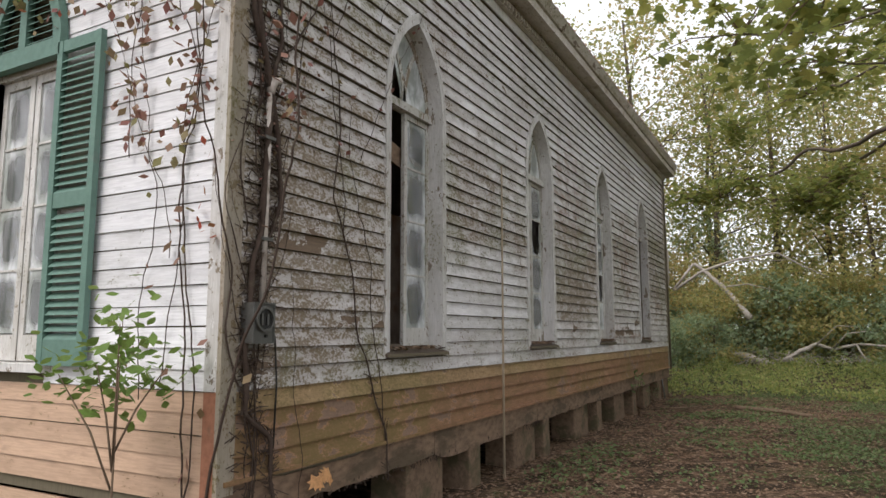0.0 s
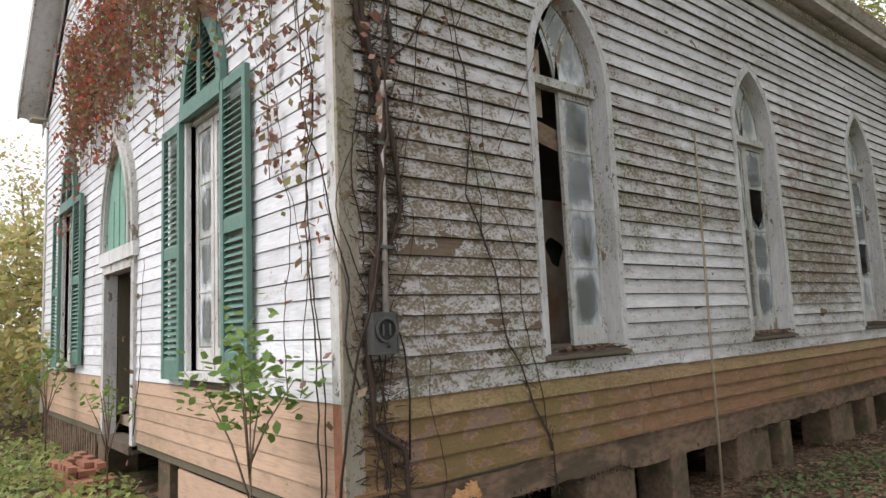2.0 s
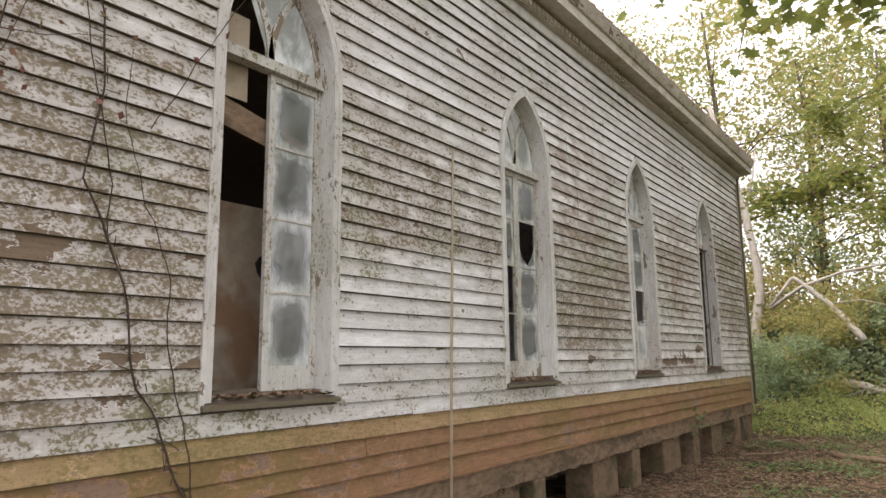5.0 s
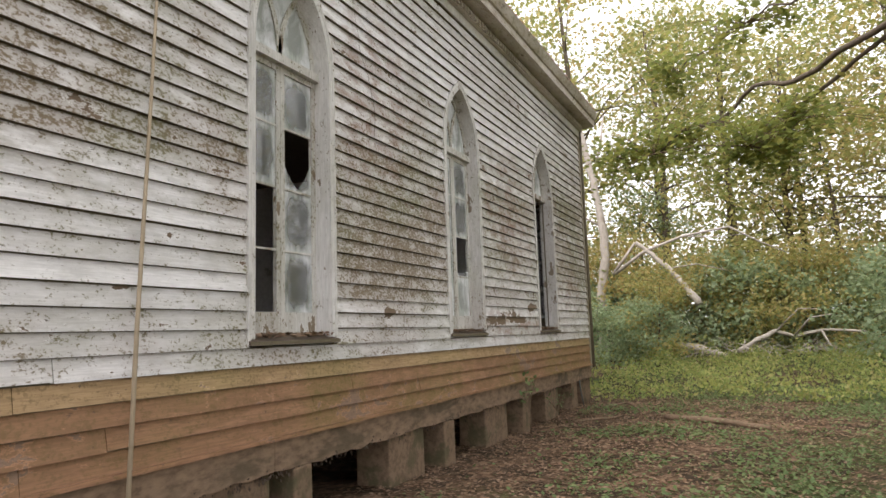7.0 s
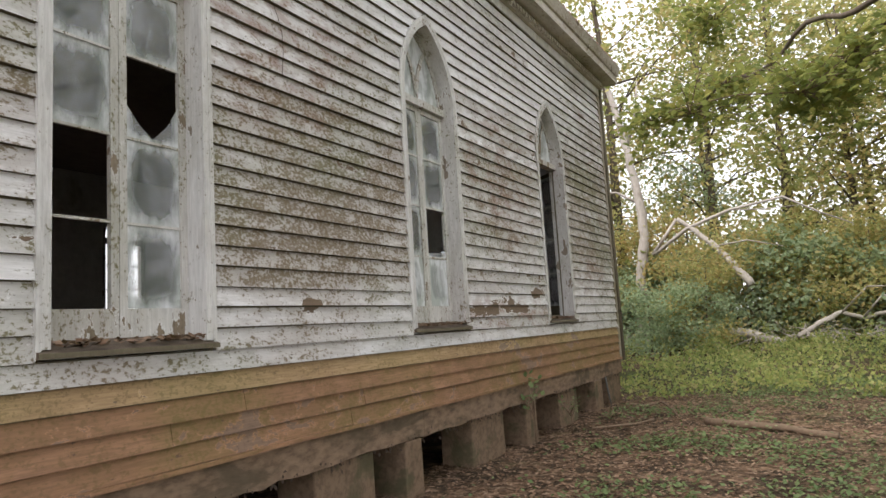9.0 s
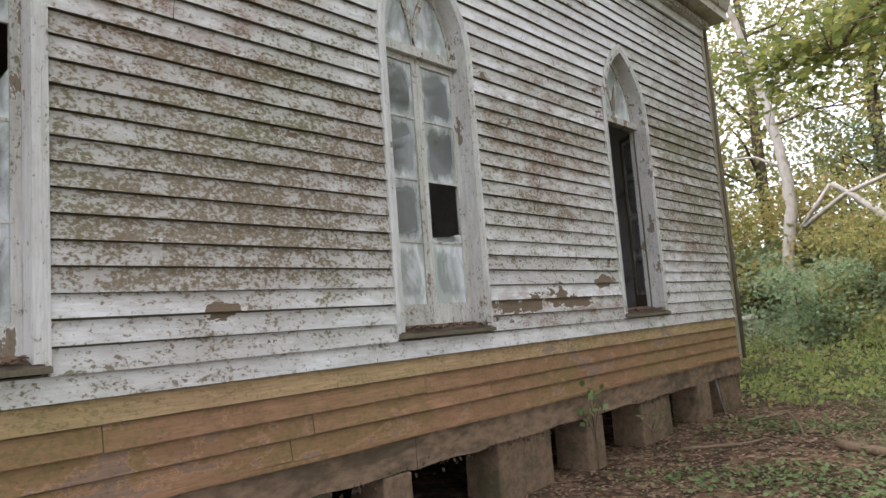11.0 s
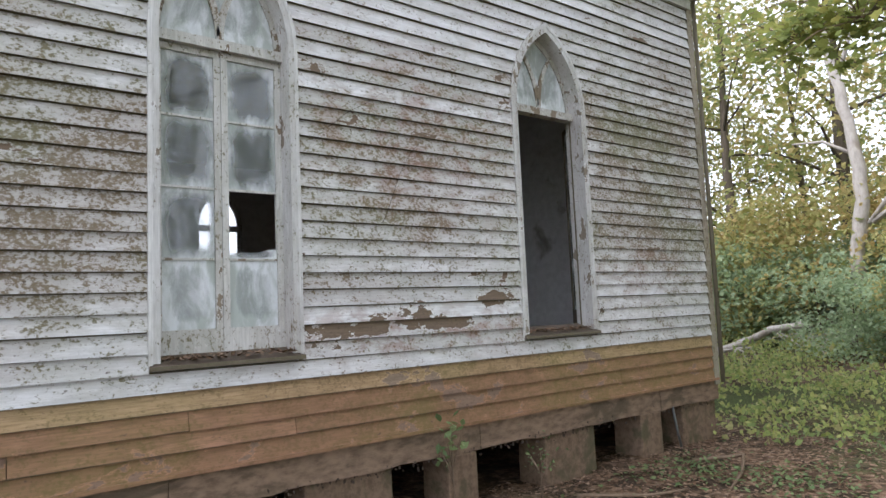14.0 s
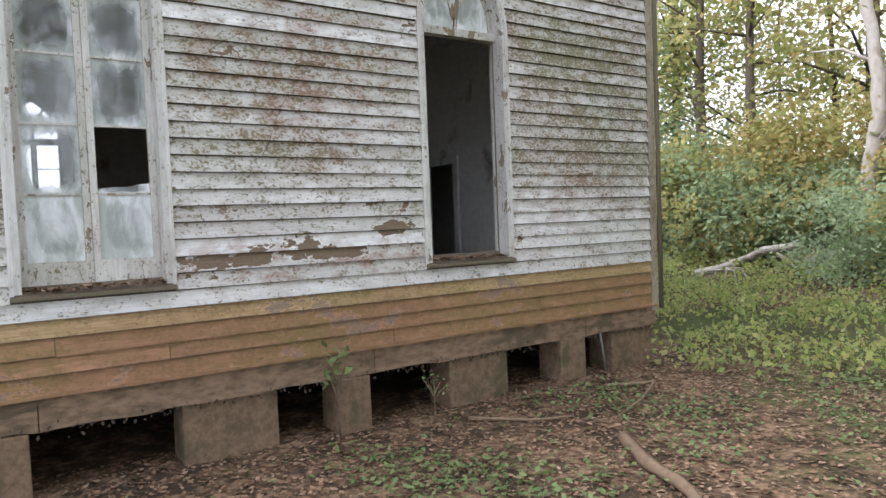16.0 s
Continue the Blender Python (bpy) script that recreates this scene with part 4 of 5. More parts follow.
for y, w in PIERS:
    tagged(pier(y, w, -0.45, -0.03, 0.41), "wide mossy concrete block pier under the sill beam", "pier", "side piers")
for y, w in SLIM:
    tagged(pier(y, w, -0.4, 0.02, 0.4), "slim leaning block pier under the sill beam", "pier", "side piers")
for x in (-3.6, -7.2):
    for y in (1.5, 4.5, 7.5, 10.5, 13.5, 16.2):
        tagged(pier(y, 0.5, x - 0.4, x, 0.6), "foundation pier below the floor", "pier", "inner piers")
sk = thing("far_skirt", "closed board skirt under the opposite wall", "panel", kind="structure")
part("skirt_panel", Shape().box(-WIDE, -WIDE + 0.04, 0, LONG, -0.4, 0.62), M_BEAM, sk)
part("skirt_panel", Shape().box(-WIDE, -0.9, LONG - 0.1, LONG - 0.06, -0.4, 0.62), M_BEAM, sk)
part("bent_pipe", Shape().tube([(0.0, 15.75, 0.42), (0.03, 15.78, 0.1), (0.06, 15.82, -0.16)], 0.016, 6), M_METAL, beam, "thin pipe below the beam", True)

# ---- meter box, conduit, pole ----
meter = thing("electric_meter_box", "rusty grey electric meter box with an empty round socket", "meter box", pose(0.034, 0.235, 1.6))
part("box", Shape().box(0.0, 0.11, -0.105, 0.105, 0.0, 0.28), M_METAL, meter)
part("cover_lip", Shape().ring([(-0.108, -0.003), (-0.108, 0.283), (0.108, 0.283), (0.108, -0.003)], [(-0.095, 0.01), (-0.095, 0.27), (0.095, 0.27), (0.095, 0.01)], -0.118, -0.11, True), M_METAL, meter).matrix_basis = pose(0, 0, 0, 0, 0, 90)
circ = [2 * math.pi * i / 20 for i in range(20)]
o = part("socket_ring", Shape().ring([(0.088 * math.cos(a), 0.165 + 0.088 * math.sin(a)) for a in circ], [(0.072 * math.cos(a), 0.165 + 0.072 * math.sin(a)) for a in circ], -0.135, -0.108, True), M_METAL, meter)
o.matrix_basis = pose(0, 0, 0, 0, 0, 90)
o = part("socket", Shape().prism([(0.073 * math.cos(a), 0.165 + 0.073 * math.sin(a)) for a in circ], -0.114, -0.111), M_DARK, meter, "black empty socket")
o.matrix_basis = pose(0, 0, 0, 0, 0, 90)
for s in (-0.028, 0.028):
    part("contact", Shape().box(0.115, 0.128, s - 0.008, s + 0.008, 0.125, 0.205), M_METAL, meter)
part("seal_tab", Shape().tube([(0.112, 0.02, 0.05), (0.124, 0.02, 0.05)], 0.012, 8), M_DARK, meter)
part("cable", Shape().tube([(0.06, 0.1, 0.16), (0.05, 0.16, 0.14), (0.02, 0.22, 0.02), (0.01, 0.26, -0.3), (0.012, 0.24, -0.75)], 0.007, 6), M_DARK, meter, "loose black cable", True)
cond = thing("conduit", "pale painted conduit pipe rising from the meter box", "pipe", pose(0.062, 0.3, 1.88))
part("pipe", Shape().tube([(0, 0, 0), (0.004, 0.005, 0.8), (0, 0.01, 1.56)], 0.024, 10), M_PIPE, cond, smooth=True)
part("weather_cap", Shape().tube([(0, 0.01, 1.56), (0.01, 0.04, 1.66), (0.03, 0.1, 1.68)], [0.036, 0.04, 0.022], 8), M_PIPE, cond, smooth=True)
for z in (0.45, 1.2):
    part("strap", Shape().box(-0.035, 0.034, -0.05, 0.06, z, z + 0.025), M_METAL, cond)
pole = part("cane_pole", Shape().tube([(0.13, 4.5, height(0.13, 4.5) - 0.02), (0.1, 4.58, 1.6), (0.07, 4.66, 2.8), (0.05, 4.72, 3.87)], [0.016, 0.015, 0.013, 0.011], 7), M_ROD, smooth=True)
tagged(pole, "thin weathered cane pole leaning on the wall", "pole")

# ---- creepers ----
def wander(start, way, length, step=0.12, wild=0.35, rng=None, plane="x", off=0.045):
    """A climbing stem that keeps to a wall."""
    p, out = Vector(start), []
    w = Vector(way).normalized()
    for i in range(int(length / step)):
        out.append(p.copy())
        w = (w + Vector((rng.uniform(-1, 1), rng.uniform(-1, 1), rng.uniform(-1, 1))) * wild * 0.5).normalized()
        w = (w * 0.85 + Vector(way).normalized() * 0.15).normalized()
        if plane == "x":
            w.x = 0
        else:
            w.y = 0
        p = p + w * step
        if plane == "x":
            p.x = off + rng.uniform(-0.006, 0.012)
        else:
            p.y = -off + rng.uniform(-0.012, 0.006)
    return out


rv = random.Random(21)
creeper_side = thing("wall_creeper", "dry brown creeper stems clinging to the mildewed side wall", "vine")
SIDE_STEMS = [((0.05, 0.2, 0.1), (0, 0.02, 1), 3.4, 0.012), ((0.05, 0.32, 0.2), (0, -0.02, 1), 5.6, 0.014), ((0.05, 0.22, 3.3), (0, 0.1, 1), 2.6, 0.016), ((0.05, 0.24, 3.4), (0, -0.12, 1), 1.6, 0.014),
              ((0.05, 1.95, 0.7), (0, -0.28, 1), 3.2, 0.009), ((0.05, 1.3, 2.4), (0, -0.02, 1), 3.4, 0.008), ((0.05, 1.5, 3.2), (0, 0.35, 1), 2.4, 0.006), ((0.05, 0.6, 3.4), (0, 0.2, 1), 2.6, 0.008),
              ((0.05, 0.75, 0.35), (0, -0.06, 1), 2.0, 0.006), ((0.05, 0.45, 3.5), (0, 1, 0.12), 0.9, 0.006), ((0.05, 1.1, 4.2), (0, 0.5, 1), 2.0, 0.007), ((0.05, 0.3, 4.6), (0, 0.7, 0.8), 2.4, 0.008),
              ((0.05, 1.8, 4.6), (0, 0.5, 0.9), 1.9, 0.006), ((0.05, 7.6, 3.6), (0, 0.0, 1), 1.8, 0.004), ((0.05, 11.4, 2.6), (0, 0.5, 1), 2.0, 0.004), ((0.05, 10.8, 3.4), (0, 0.8, 0.5), 1.4, 0.004)]
MAIN_VINES = [([(0.14, 4.4), (0.2, 3.8), (0.33, 3.45), (0.31, 3.0), (0.26, 2.4), (0.17, 1.95), (0.11, 1.5), (0.2, 1.12), (0.42, 0.92), (0.46, 0.5), (0.42, 0.0)], 0.03), ([(0.33, 3.45), (0.45, 2.95), (0.46, 2.65), (0.36, 2.4), (0.2, 2.05)], 0.022),
              ([(0.33, 3.45), (0.42, 3.9), (0.38, 4.5), (0.55, 5.2), (0.5, 5.9)], 0.017), ([(0.2, 3.8), (0.1, 4.4), (0.16, 5.2), (0.12, 5.9)], 0.02),
              ([(2.0, 0.35), (1.95, 0.75), (1.75, 1.2), (1.5, 1.6), (1.38, 2.2), (1.12, 2.8), (1.2, 3.5), (1.05, 4.5), (0.95, 5.8)], 0.009)]
for line, r in MAIN_VINES:
    path = []
    for (y0, z0), (y1, z1) in zip(line[:-1], line[1:]):
        for i in range(6):
            q = Vector((0, y0 + (y1 - y0) * i / 6, z0 + (z1 - z0) * i / 6))
            path.append(Vector((0.045 + r * 0.6, q.y + 0.05 * noise.noise(q * 3.1 + Vector((r * 99, 0, 0))), q.z)))
    part("main_stem", Shape().tube(path, [r * (1 - 0.5 * i / len(path)) * (1 + 0.4 * noise.noise(Vector((i * 0.7, r * 77, 1)))) for i in range(len(path))], 7), M_VINE, creeper_side, smooth=True)
    hairs = Shape()
    for p in path:
        for _ in range(10 if r > 0.015 else 2):
            a = p + Vector((0, rv.gauss(0, r), rv.uniform(-0.05, 0.05)))
            hairs.tube([a, a + Vector((rv.uniform(-0.01, 0.02), rv.gauss(0, 0.05), rv.gauss(0, 0.04)))], 0.0035, 3)
    tagged(part("root_hairs", hairs, M_VINE, creeper_side), kind="stuff")
rc = random.Random(90)
SIDE_STEMS += [((0.05, rc.uniform(0.12, 0.36), rc.uniform(0.0, 3.6)), (0, rc.uniform(-0.06, 0.06), 1), rc.uniform(1.6, 3.2), rc.uniform(0.005, 0.011)) for _ in range(10)]
tips = []
for s, w, ln, r in SIDE_STEMS:
    path = wander(s, w, ln, 0.1, 0.55, rv)
    part("stem", Shape().tube(path, [0.6 * r * (1 - 0.6 * i / len(path)) for i in range(len(path))], 5), M_VINE, creeper_side, smooth=True)
    tips += path if ln < 3.3 and s[1] < 3 else path[::3] if s[1] < 3 else []
pts = [p + Vector((rv.uniform(0, 0.04), rv.uniform(-0.08, 0.08), rv.uniform(-0.08, 0.08))) for p in tips if rv.random() < 0.45 and p.z > 2.8]
pts += [Vector((0.07, rv.gauss(0.5, 0.16), rv.gauss(3.4, 0.16))) for _ in range(50)]
tagged(part("withered_leaves", leaf_mesh("withered_leaves", pts, [rv.uniform(0.03, 0.075) for _ in pts], M_DEADLEAF, hang=0.5), None, creeper_side), kind="stuff")
rootlets = Shape()
for s, w, ln, r in SIDE_STEMS[:4] + SIDE_STEMS[-10:]:
    for _ in range(int(ln * 16)):
        a = Vector((0.045, s[1] + rv.gauss(0.02, 0.06), s[2] + rv.uniform(0, ln)))
        rootlets.tube([a, a + Vector((0.008, rv.uniform(-0.12, 0.12), rv.uniform(-0.04, 0.06)))], 0.004, 3)
tagged(part("root_fringe", rootlets, M_VINE, creeper_side), kind="stuff")

def patch_line(x):
    return noise.noise(Vector((x * 1.3, 0.5, 4.0))) + 0.6 * noise.noise(Vector((x * 4.0, 1.5, 4.0)))


creeper_front = thing("front_creeper", "hanging creeper with withered and red leaves on the white front", "vine")
dead, red, green = [], [], []
for i in range(170):
    x = -0.25 - rv.random() ** 0.9 * 8.4
    top = 5.2 + rv.uniform(-0.2, 1.4) + (0.6 if x < -3 else 0)
    ln = rv.uniform(0.5, 2.0) if x < -2.6 else rv.uniform(0.4, 1.7)
    if -3.3 < x < -1.5:
        ln *= 0.75
    path = wander((x, -0.06, top), (rv.uniform(-0.25, 0.25), 0, -1), ln, 0.1, 0.5, rv, "y", 0.07 + rv.random() * 0.1)
    part("strand", Shape().tube(path, [0.006 * (1 - 0.5 * j / len(path)) for j in range(len(path))], 4), M_VINE, creeper_front, smooth=True)
    for j, p in enumerate(path):
        for _ in range(3 if top - p.z < 1.5 else 2):
            q = p + Vector((rv.gauss(0, 0.09), -abs(rv.gauss(0.03, 0.05)), rv.gauss(0, 0.07)))
            red_here = (x < -4.6 and rv.random() < 0.36) or rv.random() < 0.08
            (red if red_here else green if rv.random() < 0.1 else dead).append(q)
for i in range(2100):
    x = rv.uniform(-8.0, -0.3)
    dead.append(Vector((x, rv.uniform(-0.32, -0.05), (4.95 if x < -2.2 else 5.15) + 0.25 * patch_line(x) + abs(rv.gauss(0, 0.75)) - 0.1 * rv.random())))
for i in range(620):
    red.append(Vector((rv.gauss(-6.0, 1.4), rv.uniform(-0.5, -0.05), 6.6 - rv.random() ** 1.6 * 1.8)))
for i in range(110):
    cx = -8.6 + rv.gauss(0, 0.2)
    red.append(Vector((cx, rv.uniform(-0.3, -0.05), 5.6 - rv.random() * 2.2)))
for s, w, ln, r in [((-0.3, -0.05, 0.1), (0.03, 0, 1), 6.0, 0.014), ((-0.55, -0.05, 1.3), (0.02, 0, 1), 4.6, 0.008), ((-0.75, -0.05, 1.2), (-0.1, 0, 1), 4.6, 0.008), ((-0.2, -0.05, 0.2), (-0.02, 0, 1), 6.0, 0.012),
                    ((-0.09, -0.05, 0.3), (0.0, 0, 1), 5.6, 0.02), ((-1.0, -0.05, 3.0), (0.05, 0, 1), 2.8, 0.008), ((-0.5, -0.05, 2.2), (-0.25, 0, 1), 3.0, 0.006), ((-4.85, -0.08, 0.3), (0, 0, 1), 2.6, 0.012)]:
    path = wander(s, w, ln, 0.1, 0.5, rv, "y")
    part("stem", Shape().tube(path, [0.55 * r * (1 - 0.5 * j / len(path)) for j in range(len(path))], 5), M_VINE, creeper_front, smooth=True)
    for p in path:
        for _ in range(2 if p.z > 2.9 else 1):
            if p.z > 3.0 or rv.random() < 0.25:
                dead.append(p + Vector((rv.gauss(0, 0.1), -0.03, rv.gauss(0, 0.08))))
for _ in range(9):
    red.append(Vector((rv.gauss(-0.12, 0.07), -0.08, rv.gauss(2.55, 0.25))))
for name, pts, mat, lo, hi in (("withered_leaves", dead, M_DEADLEAF, 0.05, 0.115), ("red_leaves", red, M_RED, 0.05, 0.11), ("green_leaves", green, M_WEED, 0.06, 0.12)):
    tagged(part(name, leaf_mesh(name, pts, [rv.uniform(lo, hi) for _ in pts], mat, hang=0.6), None, creeper_front), kind="stuff")


# ---- plants at the church ----
def sapling(name, base, height_m, spread, mat, label, seed, leaves=150, size=0.1):
    rg = random.Random(seed)
    t = thing(name, label, "sapling", pose(*base))
    stems, pts = Shape(), []
    for i in range(6):
        a = 2 * math.pi * i / 6 + rg.uniform(-0.4, 0.4)
        z0 = height_m * (0.0 if i == 0 else rg.uniform(0.4, 0.58))
        end = Vector((math.cos(a) * spread * rg.uniform(0.5, 1), math.sin(a) * spread * rg.uniform(0.3, 0.7), height_m * rg.uniform(0.75, 1.0)))
        if i == 0:
            end = Vector((0.02, 0, height_m))
        mid = Vector((end.x * 0.4, end.y * 0.4, (z0 + end.z) * 0.5))
        stems.tube([(0, 0, z0), mid, end], [0.012 if i == 0 else 0.008, 0.007, 0.003], 5)
        for _ in range(leaves // 6):
            u = rg.uniform(0.72, 1.1)
            p = mid.lerp(end, (u - 0.5) * 2) if u > 0.5 else mid
            q = p + Vector((rg.gauss(0, spread * 0.22), rg.gauss(0, spread * 0.16), rg.gauss(0, 0.09)))
            if q.z > 0.56 * height_m:
                pts.append(q)
    part("stem", stems, M_TWIG, t, smooth=True)
    part("leaves", leaf_mesh("leaves", pts, [rg.uniform(0.6, 1.2) * size for _ in pts], mat, flat=0.35, hang=0.4, outline=((0, -0.5), (0.26, -0.12), (0.2, 0.2), (0, 0.5), (-0.2, 0.2), (-0.26, -0.12))), None, t)
    return t


sapling("sapling", (-0.32, -0.54, height(-0.32, -0.54)), 1.92, 0.5, M_BRIGHT, "young sapling with fresh green leaves before the front", 4, 270, 0.105)
sapling("sapling", (-4.3, -0.45, height(-4.3, -0.45)), 1.5, 0.35, M_BRIGHT, "thin weedy sapling beside the doorway", 5, 60, 0.1)
sapling("sapling", (-8.3, -0.4, height(-8.3, -0.4)), 1.75, 0.5, M_BRIGHT, "leafy weed climbing the white front", 6, 160, 0.12)
sapling("sapling", (-0.55, -0.75, height(-0.55, -0.75)), 0.6, 0.2, M_BRIGHT, "small green seedling at the front wall", 7, 50, 0.07)
sapling("sapling", (0.16, 12.0, height(0.16, 12.0)), 0.85, 0.18, M_IVY, "small green seedling at the foundation", 8, 40, 0.1)
sapling("sapling", (0.3, 13.0, height(0.3, 13.0)), 0.5, 0.2, M_IVY, "dusty green seedling at the foundation", 9, 60, 0.05)
orange = thing("orange_seedling", "orange autumn leaves sprouting at the beam", "seedling", pose(0.1, 0.9, 0.5))
part("stem", Shape().tube([(0, 0.0, -0.62), (0.02, 0, -0.2), (0.03, 0.02, 0.08)], 0.004, 4), M_TWIG, orange)
part("leaves", leaf_mesh("leaves", [(0.05, -0.07, 0.05), (0.06, 0.06, 0.1), (0.05, -0.02, 0.03), (0.06, 0.1, 0.05), (0.05, 0.02, 0.08)], [0.13, 0.13, 0.1, 0.1, 0.1], M_ORANGE, outline=LOBED, facing=(1, -0.3, 0.2)), None, orange)

# ---- ground cover ----
def scatter(n, x0, x1, y0, y1, keep, lift, rng):
    pts = []
    while len(pts) < n:
        x, y = rng.uniform(x0, x1), rng.uniform(y0, y1)
        if rng.random() < keep(x, y):
            pts.append((x, y, height(x, y) + rng.uniform(*lift)))
    return pts


def patch(x, y, k=0.5, o=0.0):
    return noise.noise(Vector((x * k, y * k, o)))


rg = random.Random(31)
clear = lambda x, y: 0.0 if (-WIDE < x < -0.5 and 0 < y < LONG) else 1.0
lit = scatter(56000, -1.0, 8.0, -2.0, 19.5, lambda x, y: clear(x, y) * (0.35 + max(0, 1 - x / 5.0) + 0.7 * max(0, patch(x, y, 0.6))) * (1 if y < 17.6 else 0.25), (0.003, 0.03), rg)
tagged(part("leaf_litter", leaf_mesh("leaf_litter", lit, [rg.uniform(0.025, 0.075) for _ in lit], M_LITTER, flat=0.72), None), "dry brown leaves lying on the ground", "leaf litter", kind="stuff")
ivy = scatter(34000, 0.3, 9.0, 2.0, 20.0, lambda x, y: clear(x, y) * min(1, max(0.03, 0.15 + 1.4 * patch(x, y, 0.7, 4.0) + 0.12 * (x - 1.5))), (0.02, 0.1), rg)
tagged(part("ground_ivy", leaf_mesh("ground_ivy", ivy, [rg.uniform(0.03, 0.08) for _ in ivy], M_IVY, flat=0.5), None), "low dark green weeds among the leaves", "weeds", kind="stuff")
weed = scatter(36000, -7.0, 9.5, 16.6, 27.5, lambda x, y: min(1, max(0.04, 0.42 + 1.3 * patch(x, y, 0.55, 9.0) + 0.9 * patch(x, y, 1.9, 3.0))), (0.02, 0.28), rg)
weed = [(x, y, z + max(0.0, 0.15 + 1.1 * patch(x, y, 1.0, 2.0)) * rg.random()) for x, y, z in weed]
tagged(part("green_weeds", leaf_mesh("green_weeds", weed, [rg.uniform(0.03, 0.13) for _ in weed], M_WEED, flat=0.0), None), "knee-high yellow-green weeds behind the church", "weeds", kind="stuff")
weed = scatter(9000, -10.0, 0.3, -4.0, -0.15, lambda x, y: min(1, max(0.05, (0.7 if x < -3.4 else 0.2) + patch(x, y, 0.8, 3.0))), (0.0, 0.34), rg)
tagged(part("green_weeds", leaf_mesh("green_weeds", weed, [rg.uniform(0.05, 0.14) for _ in weed], M_WEED, flat=0.35), None), "weeds growing before the front wall", "weeds", kind="stuff")
twigs = Shape()
for _ in range(110):
    x, y, a, ln = rg.uniform(0.2, 6.5), rg.uniform(1, 18), rg.uniform(0, 6.28), rg.uniform(0.12, 0.5)
    twigs.tube([(x, y, height(x, y) + 0.015), (x + math.cos(a) * ln * 0.5, y + math.sin(a) * ln * 0.5, height(x, y) + 0.03), (x + math.cos(a + 0.3) * ln, y + math.sin(a + 0.3) * ln, height(x, y) + 0.02)], [0.006, 0.005, 0.003], 4)
tagged(part("fallen_twigs", twigs, M_TWIG), "thin twigs strewn over the leaf litter", "twigs", kind="stuff")


def stick(path, r0, r1, label, name="fallen_branch", mat=None, branches=()):
    t = thing(name, label, "branch", pose(*path[0]))
    o = Vector(path[0])
    fine = []
    for a, b in zip(path[:-1], path[1:]):
        for i in range(4):
            q = Vector(a).lerp(Vector(b), i / 4)
            fine.append(q + Vector((noise.noise(q * 2.3), noise.noise(q * 2.3 + Vector((9, 0, 0))), 0.4 * noise.noise(q * 2.9 + Vector((0, 7, 0))))) * min(0.09, r0 * 1.1))
    fine.append(Vector(path[-1]))
    p = [q - o for q in fine]
    part("limb", Shape().tube(p, [(r0 + (r1 - r0) * i / (len(p) - 1)) * (1 + 0.22 * noise.noise(Vector((i * 0.9, r0 * 50, 0)))) for i in range(len(p))], 9), mat or M_TWIG, t, smooth=True)
    for br, ra, rb in branches:
        q = [Vector(v) - o for v in br]
        part("side_branch", Shape().tube(q, [ra + (rb - ra) * i / (len(q) - 1) for i in range(len(q))], 6), mat or M_TWIG, t, smooth=True)
    return t


g = height
stick([(1.98, 13.93, g(2, 13.9) + 0.05), (2.5, 13.66, g(2.5, 13.6) + 0.05), (2.95, 13.45, g(2.9, 13.4) + 0.04), (3.6, 13.1, g(3.6, 13.1) + 0.04)], 0.055, 0.045, "thick brown broken limb lying in the leaves")
stick([(0.6, 15.2, g(0.6, 15.2) + 0.03), (1.0, 15.6, g(1, 15.6) + 0.1), (1.3, 15.0, g(1.3, 15.0) + 0.05), (1.5, 14.4, g(1.5, 14.4) + 0.03)], 0.025, 0.01, "crooked thin stick on the leaves")
stick([(0.5, 13.3, g(0.5, 13.3) + 0.02), (1.0, 13.7, g(1, 13.7) + 0.03), (1.2, 14.1, g(1.2, 14.1) + 0.03)], 0.022, 0.012, "pale thin stick on the leaves")

# the fallen dead tree behind the church
Y = 26.4
stick([(-0.44, Y, 4.54), (0.1, Y, 4.05), (0.65, Y, 3.51), (1.2, Y - 0.2, 2.8), (1.62, Y - 0.4, 2.18)], 0.07, 0.12, "bleached dead limb hung up in the thicket", "dead_tree", M_DEADWOOD,
      ((((-1.31, Y, 3.43), (-0.9, Y, 3.95), (-0.44, Y, 4.54)), 0.06, 0.05), (((-1.22, Y, 3.46), (-0.15, Y, 4.18), (1.18, Y, 4.61), (2.73, Y, 4.81), (3.65, Y, 4.21), (4.47, Y, 3.76)), 0.07, 0.015),
       (((1.18, Y, 4.61), (2.2, Y, 4.5), (3.2, Y + 0.4, 4.55)), 0.025, 0.01), (((0.65, Y, 3.51), (1.6, Y, 3.6), (2.6, Y, 3.3)), 0.03, 0.012)))
stick([(-2.15, Y + 1, 0.0), (-2.1, Y + 1, 1.5), (-1.95, Y + 1, 3.0), (-1.75, Y + 1, 4.2), (-1.85, Y + 1, 5.8), (-2.13, Y + 1, 7.7), (-2.57, Y + 1, 9.7), (-3.1, Y + 1, 12.0)], 0.23, 0.09, "bleached leaning dead trunk", "dead_tree", M_DEADWOOD,
      ((((-1.85, Y + 1, 5.4), (-2.6, Y + 1, 5.9), (-3.4, Y + 1, 6.0)), 0.06, 0.02), (((-2.1, Y + 1, 7.4), (-1.7, Y + 1, 8.5), (-1.5, Y + 1, 9.8)), 0.07, 0.03)))
stick([(0.84, 26.0, 0.84), (1.25, 26.0, 0.76), (1.62, 25.9, 0.63), (2.35, 25.8, 0.36)], 0.12, 0.15, "short pale fallen log in the weeds", "fallen_log", M_DEADWOOD)
